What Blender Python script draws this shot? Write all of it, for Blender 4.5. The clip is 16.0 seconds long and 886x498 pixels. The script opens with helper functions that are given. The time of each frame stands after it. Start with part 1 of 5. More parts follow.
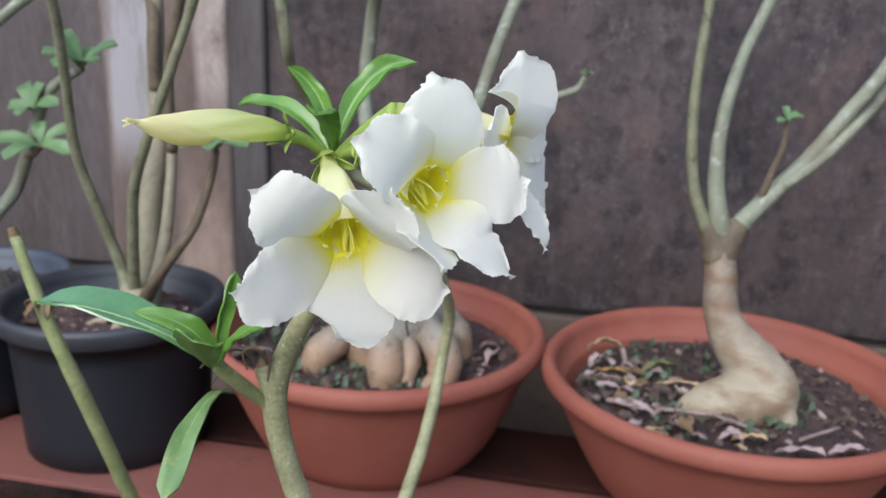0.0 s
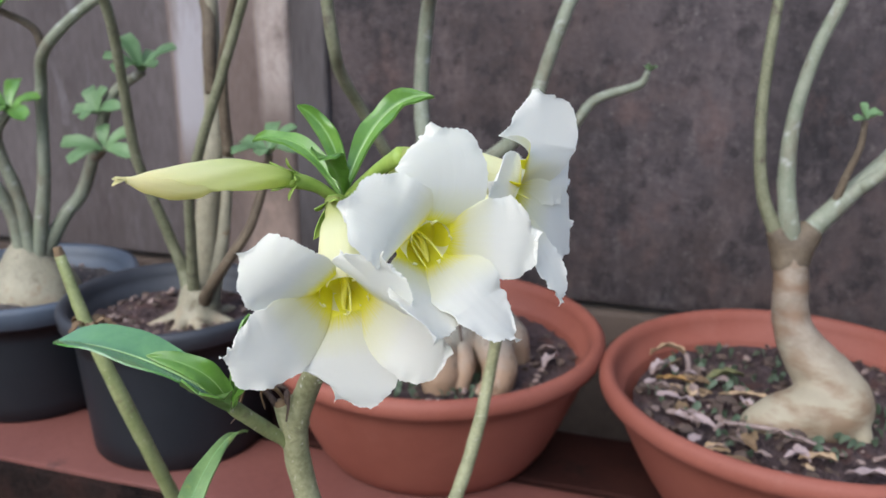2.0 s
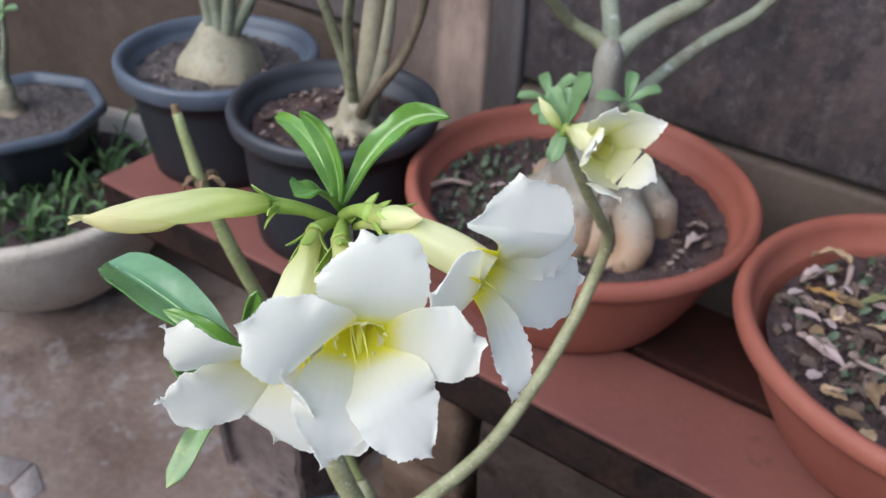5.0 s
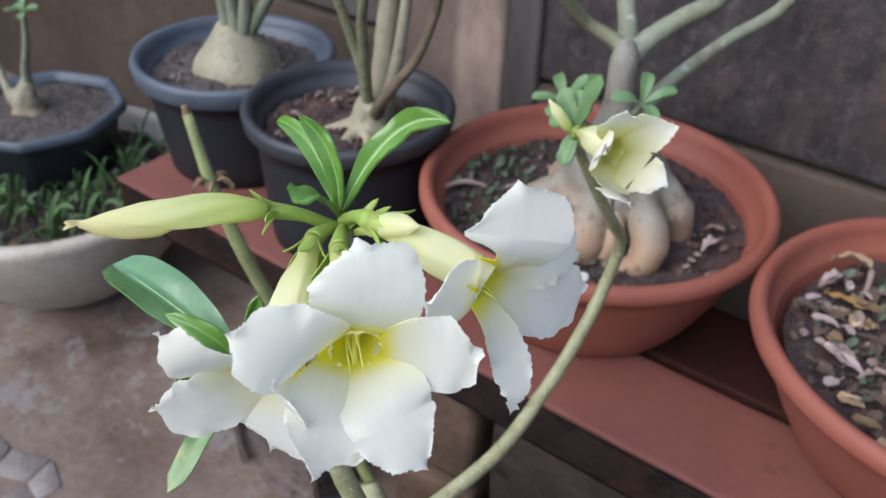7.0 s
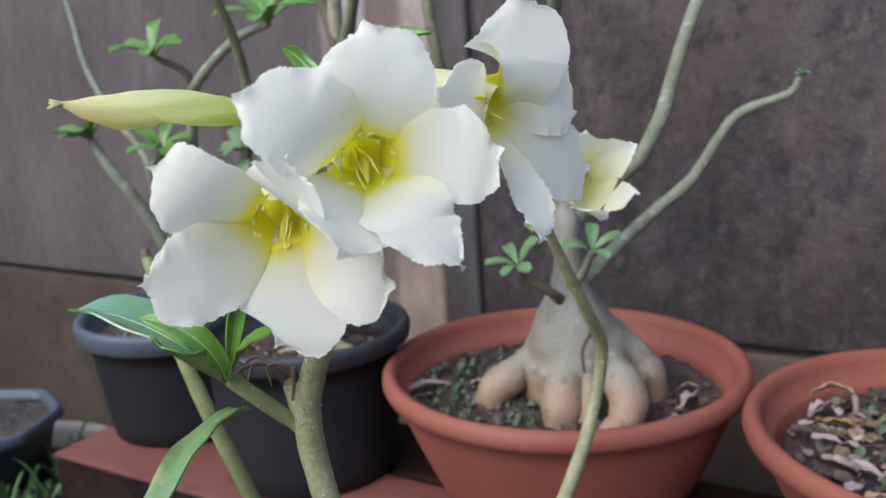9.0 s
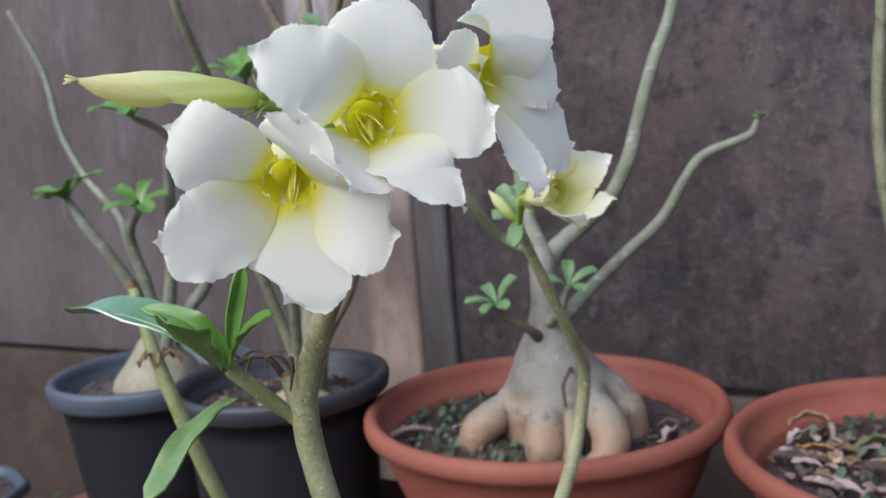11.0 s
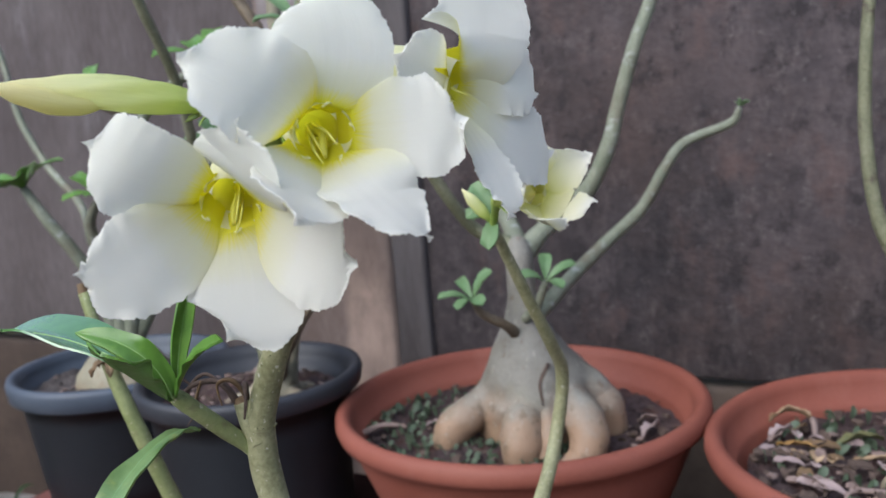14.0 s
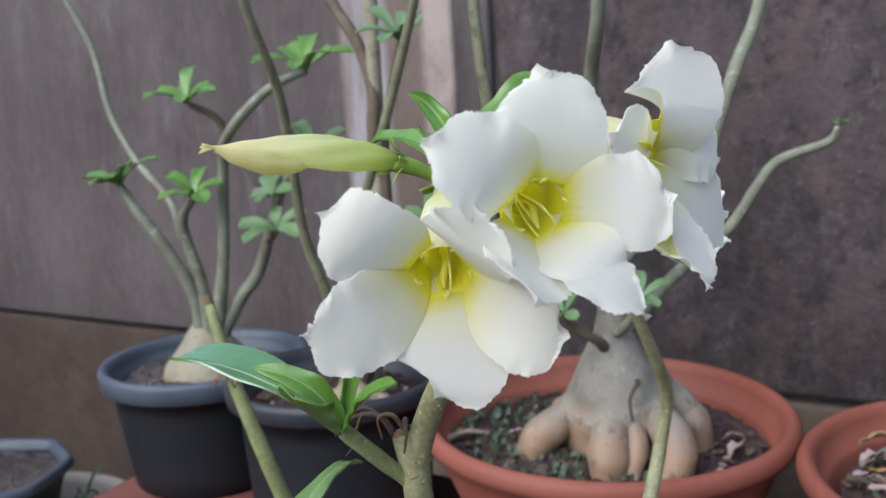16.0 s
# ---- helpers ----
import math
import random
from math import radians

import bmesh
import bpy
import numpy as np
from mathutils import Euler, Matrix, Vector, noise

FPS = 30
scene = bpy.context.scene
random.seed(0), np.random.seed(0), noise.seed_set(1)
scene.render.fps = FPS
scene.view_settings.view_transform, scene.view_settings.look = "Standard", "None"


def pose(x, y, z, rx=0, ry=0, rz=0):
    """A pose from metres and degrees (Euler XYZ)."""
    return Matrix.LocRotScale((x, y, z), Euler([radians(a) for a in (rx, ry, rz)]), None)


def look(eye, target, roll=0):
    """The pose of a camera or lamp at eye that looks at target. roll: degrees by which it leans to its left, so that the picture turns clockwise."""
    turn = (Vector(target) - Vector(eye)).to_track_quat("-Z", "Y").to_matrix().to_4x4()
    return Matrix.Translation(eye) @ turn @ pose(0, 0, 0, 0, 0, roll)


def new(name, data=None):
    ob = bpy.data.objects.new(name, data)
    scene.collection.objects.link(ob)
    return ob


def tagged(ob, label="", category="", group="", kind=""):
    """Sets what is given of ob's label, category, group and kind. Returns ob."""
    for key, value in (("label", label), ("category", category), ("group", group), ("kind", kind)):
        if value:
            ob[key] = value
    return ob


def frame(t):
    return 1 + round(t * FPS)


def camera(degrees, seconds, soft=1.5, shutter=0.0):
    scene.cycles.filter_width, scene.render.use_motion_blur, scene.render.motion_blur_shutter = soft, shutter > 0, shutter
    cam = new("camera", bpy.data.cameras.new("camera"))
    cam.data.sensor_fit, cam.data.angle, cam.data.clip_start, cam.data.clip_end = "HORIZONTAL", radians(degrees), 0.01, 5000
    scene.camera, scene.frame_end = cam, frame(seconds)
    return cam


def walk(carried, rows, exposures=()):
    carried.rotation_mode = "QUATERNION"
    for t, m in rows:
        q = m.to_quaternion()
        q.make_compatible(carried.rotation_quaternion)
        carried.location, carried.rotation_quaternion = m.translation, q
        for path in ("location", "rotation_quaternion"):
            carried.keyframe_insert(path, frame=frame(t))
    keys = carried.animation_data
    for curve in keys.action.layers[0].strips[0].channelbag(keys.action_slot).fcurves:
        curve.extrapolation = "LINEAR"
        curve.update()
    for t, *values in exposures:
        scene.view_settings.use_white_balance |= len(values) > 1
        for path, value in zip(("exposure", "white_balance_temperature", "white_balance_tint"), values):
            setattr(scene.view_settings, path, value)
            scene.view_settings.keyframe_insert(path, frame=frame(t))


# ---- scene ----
cam = camera(55.2, 16.0)
METRES, EYE, TILT, LEAN, TURN = 0.7, 0.75, -15.9, -1.83, 12.0
ROWS = [
    (0.0, 0.0, 0.0, 0.0, 0.0, 0.0, 0.0),
    (0.5, -0.0199, 0.0138, 0.0049, -1.48, -0.0, 0.84),
    (1.0, -0.0165, 0.0742, 0.008, -1.03, -0.16, 1.54),
    (1.5, 0.0122, 0.0653, 0.0306, 1.1, -0.49, 1.01),
    (2.0, 0.0364, 0.0263, 0.0388, 5.44, -1.6, 0.06),
    (2.5, 0.0515, 0.0207, 0.1005, 10.45, -8.27, -0.82),
    (3.0, 0.077, 0.0618, 0.1216, 16.19, -18.23, -0.97),
    (3.5, 0.0864, 0.0879, 0.1549, 17.88, -19.25, -2.79),
    (4.0, 0.111, 0.1144, 0.191, 19.8, -19.71, -4.62),
    (6.5, 0.1448, 0.1186, 0.2059, 23.84, -20.95, -6.57),
    (7.0, 0.1429, 0.1256, 0.2046, 24.0, -20.86, -6.43),
    (7.5, 0.1392, 0.1306, 0.188, 23.76, -17.98, -5.94),
    (8.0, 0.1495, 0.1156, 0.1354, 21.84, -6.31, -4.4),
    (8.5, 0.1259, 0.1163, 0.031, 19.6, -2.47, -2.18),
    (9.0, 0.1316, 0.1041, -0.0242, 18.8, 3.12, 0.06),
    (11.5, 0.1195, 0.087, -0.0824, 16.84, 8.81, 1.91),
    (12.0, 0.1219, 0.111, -0.062, 16.91, 8.69, 2.18),
    (12.5, 0.118, 0.1307, -0.0659, 16.62, 8.09, 2.32),
    (13.0, 0.1278, 0.1253, -0.0594, 16.02, 7.8, 2.42),
    (13.5, 0.1225, 0.1275, -0.0564, 15.51, 7.42, 2.39),
    (14.0, 0.1163, 0.1249, -0.0551, 15.29, 7.11, 2.15),
    (14.5, 0.1215, 0.1185, -0.0558, 15.26, 6.8, 1.7),
    (15.0, 0.119, 0.079, -0.0425, 15.57, 6.64, 1.36),
    (15.5, 0.0939, 0.0512, -0.0371, 16.48, 6.55, 0.93),
    (16.0, 0.0592, 0.0893, -0.0231, 18.0, 6.28, 0.05),
]
walk(cam, [(t, pose(0, 0, EYE, TILT, LEAN, TURN) @ pose(METRES * x, METRES * y, METRES * z, 90 + pitch, roll, yaw)) for t, x, y, z, yaw, pitch, roll in ROWS],
     [(0.0, 1.52), (3.0, 1.53), (4.0, 1.55), (7, 1.50), (8, 1.50), (9, 1.43), (11.5, 1.39), (14.5, 1.385), (16, 1.40)])
cam.data.dof.use_dof = True
cam.data.dof.focus_distance = 0.30
cam.data.dof.aperture_fstop = 18.0

# ---- world and sun: bright overcast, soft light from above and behind the viewer ----
world = bpy.data.worlds.new("world")
scene.world = world
world.use_nodes = True
wn = world.node_tree
sky = wn.nodes.new("ShaderNodeTexSky")
sky.sky_type = "NISHITA"
sky.sun_disc = False
sky.sun_elevation = radians(42)
sky.sun_rotation = radians(200)
sky.air_density, sky.dust_density, sky.ozone_density = 1.0, 1.5, 1.5
bg = wn.nodes["Background"]
bg.inputs["Strength"].default_value = 0.14
cloud_cover = wn.nodes.new("ShaderNodeHueSaturation")
cloud_cover.inputs["Saturation"].default_value = 0.86
wn.links.new(sky.outputs[0], cloud_cover.inputs["Color"])
wn.links.new(cloud_cover.outputs[0], bg.inputs["Color"])
sun = new("sun", bpy.data.lights.new("sun", "SUN"))
sun.data.energy, sun.data.angle, sun.data.color = 1.0, radians(60), (0.945, 0.98, 1.0)
sun.matrix_world = look((-0.9, -3.4, 3.2), (0, 0, 0))

# ---- materials ----
def mat(name, c1, c2, scale=20.0, rough=0.7, bump=0.3, fine=160.0, c3=None, spots=8.0, cut=0.6, stretch=(1, 1, 1), spec=0.4, dist=0.002, metal=0.0, grit=0.45):
    """Two colours mixed by a coarse and a fine noise, with relief; c3 adds worn patches."""
    m = bpy.data.materials.new(name)
    m.use_nodes = True
    n, l = m.node_tree.nodes, m.node_tree.links
    b = n["Principled BSDF"]
    co = n.new("ShaderNodeTexCoord")
    mp = n.new("ShaderNodeMapping")
    mp.inputs["Scale"].default_value = stretch
    l.new(co.outputs["Object"], mp.inputs[0])

    def cloud(s, detail=6.0, r=0.6):
        t = n.new("ShaderNodeTexNoise")
        t.inputs["Scale"].default_value, t.inputs["Detail"].default_value, t.inputs["Roughness"].default_value = s, detail, r
        l.new(mp.outputs[0], t.inputs["Vector"])
        return t

    big, small = cloud(scale), cloud(fine, 4.0)
    add = n.new("ShaderNodeMath")
    add.operation = "MULTIPLY_ADD"
    add.inputs[1].default_value = grit
    l.new(small.outputs[0], add.inputs[0])
    l.new(big.outputs[0], add.inputs[2])
    ramp = n.new("ShaderNodeValToRGB")
    ramp.color_ramp.elements[0].position, ramp.color_ramp.elements[1].position = 0.27 + grit * 0.5, 0.67 + grit * 0.5
    ramp.color_ramp.elements[0].color, ramp.color_ramp.elements[1].color = (*c1, 1), (*c2, 1)
    l.new(add.outputs[0], ramp.inputs[0])
    out = ramp.outputs[0]
    if c3:
        worn = cloud(spots, 8.0, 0.7)
        edge = n.new("ShaderNodeValToRGB")
        edge.color_ramp.elements[0].position, edge.color_ramp.elements[1].position = cut, cut + 0.12
        l.new(worn.outputs[0], edge.inputs[0])
        mix = n.new("ShaderNodeMixRGB")
        mix.inputs[2].default_value = (*c3, 1)
        l.new(edge.outputs[0], mix.inputs[0])
        l.new(out, mix.inputs[1])
        out = mix.outputs[0]
    l.new(out, b.inputs["Base Color"])
    b.inputs["Roughness"].default_value, b.inputs["Metallic"].default_value = rough, metal
    b.inputs["Specular IOR Level"].default_value = spec
    bp = n.new("ShaderNodeBump")
    bp.inputs["Strength"].default_value, bp.inputs["Distance"].default_value = bump, dist
    l.new(add.outputs[0], bp.inputs["Height"])
    l.new(bp.outputs[0], b.inputs["Normal"])
    return m


def thin(m, share, colour):
    """Lets part of the light through a thin leaf or petal."""
    n, l = m.node_tree.nodes, m.node_tree.links
    out = n["Material Output"]
    tr = n.new("ShaderNodeBsdfTranslucent")
    tr.inputs[0].default_value = (*colour, 1)
    mix = n.new("ShaderNodeMixShader")
    mix.inputs[0].default_value = share
    l.new(n["Principled BSDF"].outputs[0], mix.inputs[1])
    l.new(tr.outputs[0], mix.inputs[2])
    l.new(mix.outputs[0], out.inputs[0])
    return m


def petal_mat(name, stops, veins=0.06, through_=0.64):
    """Colour along the length of a petal or tube (first UV), with fine streaks along it."""
    m = bpy.data.materials.new(name)
    m.use_nodes = True
    n, l = m.node_tree.nodes, m.node_tree.links
    b = n["Principled BSDF"]
    uv = n.new("ShaderNodeUVMap")
    sep = n.new("ShaderNodeSeparateXYZ")
    l.new(uv.outputs[0], sep.inputs[0])
    mp = n.new("ShaderNodeMapping")
    mp.inputs["Scale"].default_value = (1.2, 9.0, 1)
    l.new(uv.outputs[0], mp.inputs[0])
    t = n.new("ShaderNodeTexNoise")
    t.inputs["Scale"].default_value, t.inputs["Detail"].default_value = 3.0, 5.0
    l.new(mp.outputs[0], t.inputs["Vector"])
    wob = n.new("ShaderNodeMath")
    wob.operation = "MULTIPLY_ADD"
    wob.inputs[1].default_value = 0.10
    l.new(t.outputs[0], wob.inputs[0])
    l.new(sep.outputs[0], wob.inputs[2])
    ramp = n.new("ShaderNodeValToRGB")
    el = ramp.color_ramp.elements
    while len(el) < len(stops):
        el.new(0.5)
    for e, (p, c) in zip(el, stops):
        e.position, e.color = p, (*c, 1)
    l.new(wob.outputs[0], ramp.inputs[0])
    l.new(ramp.outputs[0], b.inputs["Base Color"])
    b.inputs["Roughness"].default_value = 0.5
    b.inputs["Specular IOR Level"].default_value = 0.3
    bp = n.new("ShaderNodeBump")
    bp.inputs["Strength"].default_value, bp.inputs["Distance"].default_value = veins, 0.0006
    mp2, t2, rim_, mul, add2 = (n.new("ShaderNode" + k) for k in ("Mapping", "TexNoise", "MapRange", "Math", "Math"))
    mp2.inputs["Scale"].default_value = (4.0, 34.0, 1)
    l.new(uv.outputs[0], mp2.inputs[0])
    l.new(mp2.outputs[0], t2.inputs["Vector"])
    t2.inputs["Scale"].default_value, t2.inputs["Detail"].default_value = 1.0, 2.0
    rim_.inputs["From Min"].default_value, rim_.inputs["From Max"].default_value, rim_.inputs["To Max"].default_value = 0.45, 0.9, 1.2
    l.new(sep.outputs[0], rim_.inputs["Value"])
    mul.operation, add2.operation = "MULTIPLY", "ADD"
    l.new(t2.outputs[0], mul.inputs[0])
    l.new(rim_.outputs[0], mul.inputs[1])
    l.new(mul.outputs[0], add2.inputs[0])
    l.new(t.outputs[0], add2.inputs[1])
    l.new(add2.outputs[0], bp.inputs["Height"])
    l.new(bp.outputs[0], b.inputs["Normal"])
    tr = n.new("ShaderNodeBsdfTranslucent")
    l.new(ramp.outputs[0], tr.inputs[0])
    mix = n.new("ShaderNodeMixShader")
    mix.inputs[0].default_value = through_
    l.new(b.outputs[0], mix.inputs[1])
    l.new(tr.outputs[0], mix.inputs[2])
    l.new(mix.outputs[0], n["Material Output"].inputs[0])
    return m


def weather(m, colour, scale, stretch=(1, 1, 1), cut=0.55, soft=0.15, amount=0.8, detail=6.0, r=0.65, move=0.0, band=None):
    """Adds one more layer of stains, drips or specks of a colour; band (x0, x1, z0, soft, z1): the stain keeps to a run of the wall."""
    n, l = m.node_tree.nodes, m.node_tree.links
    b = n["Principled BSDF"]
    co, mp, t, rng, mix = (n.new("ShaderNode" + k) for k in ("TexCoord", "Mapping", "TexNoise", "MapRange", "MixRGB"))
    mp.inputs["Scale"].default_value, mp.inputs["Location"].default_value = stretch, (move, move, move)
    l.new(co.outputs["Object"], mp.inputs[0])
    l.new(mp.outputs[0], t.inputs["Vector"])
    t.inputs["Scale"].default_value, t.inputs["Detail"].default_value, t.inputs["Roughness"].default_value = scale, detail, r
    rng.inputs["From Min"].default_value, rng.inputs["From Max"].default_value, rng.inputs["To Max"].default_value = cut, cut + soft, amount
    l.new(t.outputs[0], rng.inputs["Value"])
    mask = rng.outputs[0]
    if band:
        x0, x1, z0, e, z1 = band
        sep, wob = n.new("ShaderNodeSeparateXYZ"), n.new("ShaderNodeVectorMath")
        wob.operation = "MULTIPLY_ADD"
        wob.inputs[1].default_value = (e, e, e * 4)
        l.new(t.outputs["Color"], wob.inputs[0])
        l.new(co.outputs["Object"], wob.inputs[2])
        l.new(wob.outputs[0], sep.inputs[0])
        for axis, lo, hi in ((0, x0, x0 + e), (0, x1 + e, x1), (2, z0, z0 + e * 6), (2, z1 + e * 6, z1)):
            step, mul = n.new("ShaderNodeMapRange"), n.new("ShaderNodeMath")
            step.inputs["From Min"].default_value, step.inputs["From Max"].default_value = lo + e / 2, hi + e / 2
            mul.operation = "MULTIPLY"
            l.new(sep.outputs[axis], step.inputs["Value"])
            l.new(step.outputs[0], mul.inputs[0])
            l.new(mask, mul.inputs[1])
            mask = mul.outputs[0]
    l.new(mask, mix.inputs[0])
    l.new(b.inputs["Base Color"].links[0].from_socket, mix.inputs[1])
    mix.inputs[2].default_value = (*colour, 1)
    l.new(mix.outputs[0], b.inputs["Base Color"])
    return m


WHITE, CREAM, YELLOW, LIME = (0.890, 0.886, 0.830), (0.87, 0.86, 0.68), (0.85, 0.81, 0.32), (0.86, 0.82, 0.06)
M_PETAL = petal_mat("white_petal", [(0.055, LIME), (0.088, YELLOW), (0.142, CREAM), (0.33, WHITE)], 0.24, 0.62)
M_CROWN = petal_mat("crown_yellow", [(0.0, (0.82, 0.78, 0.12)), (0.7, (0.88, 0.86, 0.50))], 0.3, 0.5)
M_PETAL_YOUNG = petal_mat("cream_petal", [(0.05, (0.74, 0.73, 0.24)), (0.20, (0.83, 0.82, 0.46)), (0.45, (0.86, 0.855, 0.66)), (0.9, WHITE)], 0.3)
M_TUBE = petal_mat("pale_tube", [(0.05, (0.46, 0.52, 0.15)), (0.26, (0.70, 0.72, 0.34)), (0.55, (0.85, 0.85, 0.56)), (0.9, (0.86, 0.85, 0.62))], 0.6, 0.58)
M_THROAT = petal_mat("lime_throat", [(0.0, (0.80, 0.78, 0.05)), (0.5, (0.88, 0.84, 0.06)), (0.95, (0.88, 0.83, 0.12))], 0.5, 0.80)
M_BUD = petal_mat("bud_green", [(0.05, (0.42, 0.54, 0.13)), (0.25, (0.68, 0.75, 0.28)), (0.70, (0.86, 0.87, 0.53)), (1.0, (0.90, 0.86, 0.58))], 0.5, 0.64)
M_BUD_FOLD = petal_mat("bud_cream", [(0.05, (0.86, 0.84, 0.48)), (0.9, (0.88, 0.83, 0.52))], 0.6, 0.64)
M_THREAD = mat("stamen", (0.64, 0.61, 0.12), (0.76, 0.73, 0.22), 200, 0.6, 0.1)
M_LEAF = thin(mat("leaf_green", (0.076, 0.180, 0.028), (0.128, 0.265, 0.048), 40, 0.28, 0.25, 260, spec=0.6), 0.22, (0.21, 0.43, 0.055))
M_LEAF_DARK = thin(mat("leaf_dark", (0.055, 0.165, 0.040), (0.095, 0.235, 0.060), 40, 0.24, 0.2, 260, spec=0.75), 0.12, (0.10, 0.35, 0.04))
M_LEAF_OLD = thin(mat("leaf_old", (0.115, 0.215, 0.075), (0.200, 0.310, 0.125), 60, 0.34, 0.3, 260, c3=(0.36, 0.34, 0.09), spots=60, cut=0.66, spec=0.6), 0.25, (0.40, 0.48, 0.08))
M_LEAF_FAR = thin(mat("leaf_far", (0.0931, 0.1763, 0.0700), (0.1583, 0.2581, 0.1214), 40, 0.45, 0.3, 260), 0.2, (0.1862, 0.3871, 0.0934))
M_RIB = mat("midrib", (0.23, 0.38, 0.12), (0.29, 0.44, 0.17), 90, 0.45, 0.1)
M_SEPAL = thin(mat("sepal", (0.20, 0.32, 0.06), (0.34, 0.44, 0.10), 120, 0.5, 0.2), 0.2, (0.4, 0.55, 0.1))
M_STEM = mat("stem_green", (0.1656, 0.1633, 0.0788), (0.3007, 0.2950, 0.1671), 60, 0.6, 0.3, 420, c3=(0.3352, 0.3217, 0.2099), spots=160, cut=0.62, grit=0.7)
M_STEM_GREY = mat("stem_grey_green", (0.1340, 0.1532, 0.1036), (0.2181, 0.2294, 0.1701), 45, 0.62, 0.6, 380, c3=(0.2952, 0.2786, 0.2376), spots=120, cut=0.64)
M_STEM_FRESH = mat("stem_fresh", (0.150, 0.178, 0.065), (0.255, 0.282, 0.125), 60, 0.5, 0.5, 420, c3=(0.22, 0.20, 0.12), spots=150, cut=0.63)
M_STEM_OLIVE = mat("stem_olive", (0.1040, 0.1089, 0.0584), (0.1937, 0.1960, 0.1221), 45, 0.62, 0.7, 380, c3=(0.0662, 0.0495, 0.0382), spots=50, cut=0.56, grit=0.7)
M_STEM_BROWN = mat("stem_brown", (0.0688, 0.0494, 0.0322), (0.1368, 0.1041, 0.0686), 45, 0.7, 0.7, 300, c3=(0.1895, 0.1634, 0.1183), spots=60, cut=0.6)
M_CAUDEX = mat("caudex_skin", (0.1496, 0.1407, 0.1183), (0.2245, 0.2132, 0.1849), 22, 0.6, 0.6, 240, c3=(0.1583, 0.1076, 0.0626), spots=26, cut=0.60, dist=0.003)
M_CAUDEX_R = mat("caudex_grey_skin", (0.1839, 0.1655, 0.1140), (0.2926, 0.2665, 0.1900), 26, 0.6, 0.7, 260, c3=(0.1839, 0.1170, 0.0646), spots=24, cut=0.57, dist=0.003)
M_TERRA = mat("terracotta_plastic", (0.1950, 0.0560, 0.0374), (0.2380, 0.0770, 0.0531), 12, 0.62, 0.12, 500, c3=(0.1591, 0.0516, 0.0325), spots=30, cut=0.66, spec=0.3)
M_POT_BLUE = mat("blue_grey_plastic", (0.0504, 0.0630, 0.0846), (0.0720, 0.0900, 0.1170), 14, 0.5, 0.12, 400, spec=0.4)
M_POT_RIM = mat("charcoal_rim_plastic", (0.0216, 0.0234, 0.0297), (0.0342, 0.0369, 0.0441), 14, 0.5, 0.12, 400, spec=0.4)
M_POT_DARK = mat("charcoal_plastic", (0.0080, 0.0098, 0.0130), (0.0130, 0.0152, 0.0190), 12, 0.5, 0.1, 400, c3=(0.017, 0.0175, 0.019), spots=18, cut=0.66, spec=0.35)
M_CONCRETE = mat("grey_concrete", (0.2900, 0.2531, 0.2120), (0.4524, 0.4032, 0.3445), 9, 0.85, 0.7, 120, c3=(0.1392, 0.1176, 0.0986), spots=12, cut=0.58, dist=0.004)
M_SOIL = mat("dark_soil", (0.031, 0.021, 0.021), (0.105, 0.074, 0.074), 60, 0.95, 1.0, 330, c3=(0.115, 0.075, 0.060), spots=110, cut=0.61, dist=0.008, grit=1.0, spec=0.12)
M_CLAY = mat("purple_brown_clay", (0.070, 0.052, 0.050), (0.150, 0.118, 0.114), 14, 0.9, 0.9, 130, c3=(0.030, 0.024, 0.024), spots=11, cut=0.56, dist=0.006, spec=0.12)
# rear plank: the bench red, darkened in colour for the shade behind the pots
M_RED_SHADE = mat("shaded_red_cement", (0.0186, 0.0064, 0.0052), (0.0384, 0.0128, 0.0099), 9, 0.85, 0.7, 130, c3=(0.0112, 0.0070, 0.0058), spots=10, cut=0.52, dist=0.002, spec=0.12)
M_GRAVEL = mat("gritty_soil", (0.036, 0.029, 0.027), (0.114, 0.096, 0.092), 110, 0.95, 1.0, 420, dist=0.006)
M_WALL = mat("weathered_dark_slab", (0.0215, 0.0177, 0.0194), (0.0618, 0.0494, 0.0514), 5.5, 0.9, 0.9, 60, c3=(0.1170, 0.0970, 0.0950), spots=40, cut=0.62, dist=0.005, grit=0.65)
M_WALL_L = mat("weathered_brown_slab", (0.0603, 0.0471, 0.0458), (0.1055, 0.0893, 0.0884), 5.0, 0.9, 0.7, 80, c3=(0.1318, 0.1197, 0.1227), spots=9, cut=0.60, stretch=(1.4, 1, 0.4), dist=0.004)
M_WALL_LOW = mat("dark_brown_slab", (0.0270, 0.0180, 0.0135), (0.0594, 0.0405, 0.0306), 6.0, 0.9, 0.7, 90, c3=(0.0765, 0.0540, 0.0414), spots=10, cut=0.62, dist=0.004)
M_WALL_LOW_R = mat("tan_brown_slab", (0.0513, 0.0354, 0.0266), (0.0898, 0.0647, 0.0499), 6.0, 0.9, 0.7, 90, c3=(0.0393, 0.0271, 0.0212), spots=10, cut=0.6, dist=0.004)
M_POST = mat("stained_post", (0.0930, 0.0655, 0.0555), (0.1480, 0.1120, 0.0980), 6.0, 0.9, 0.7, 90, c3=(0.1702, 0.1334, 0.1178), spots=6.0, cut=0.54, stretch=(1.5, 1, 0.6), dist=0.004)
M_POST_DARK = mat("dark_post_edge", (0.0410, 0.0342, 0.0334), (0.0770, 0.0657, 0.0649), 8.0, 0.9, 0.7, 90, stretch=(2, 1, 0.4), dist=0.004)
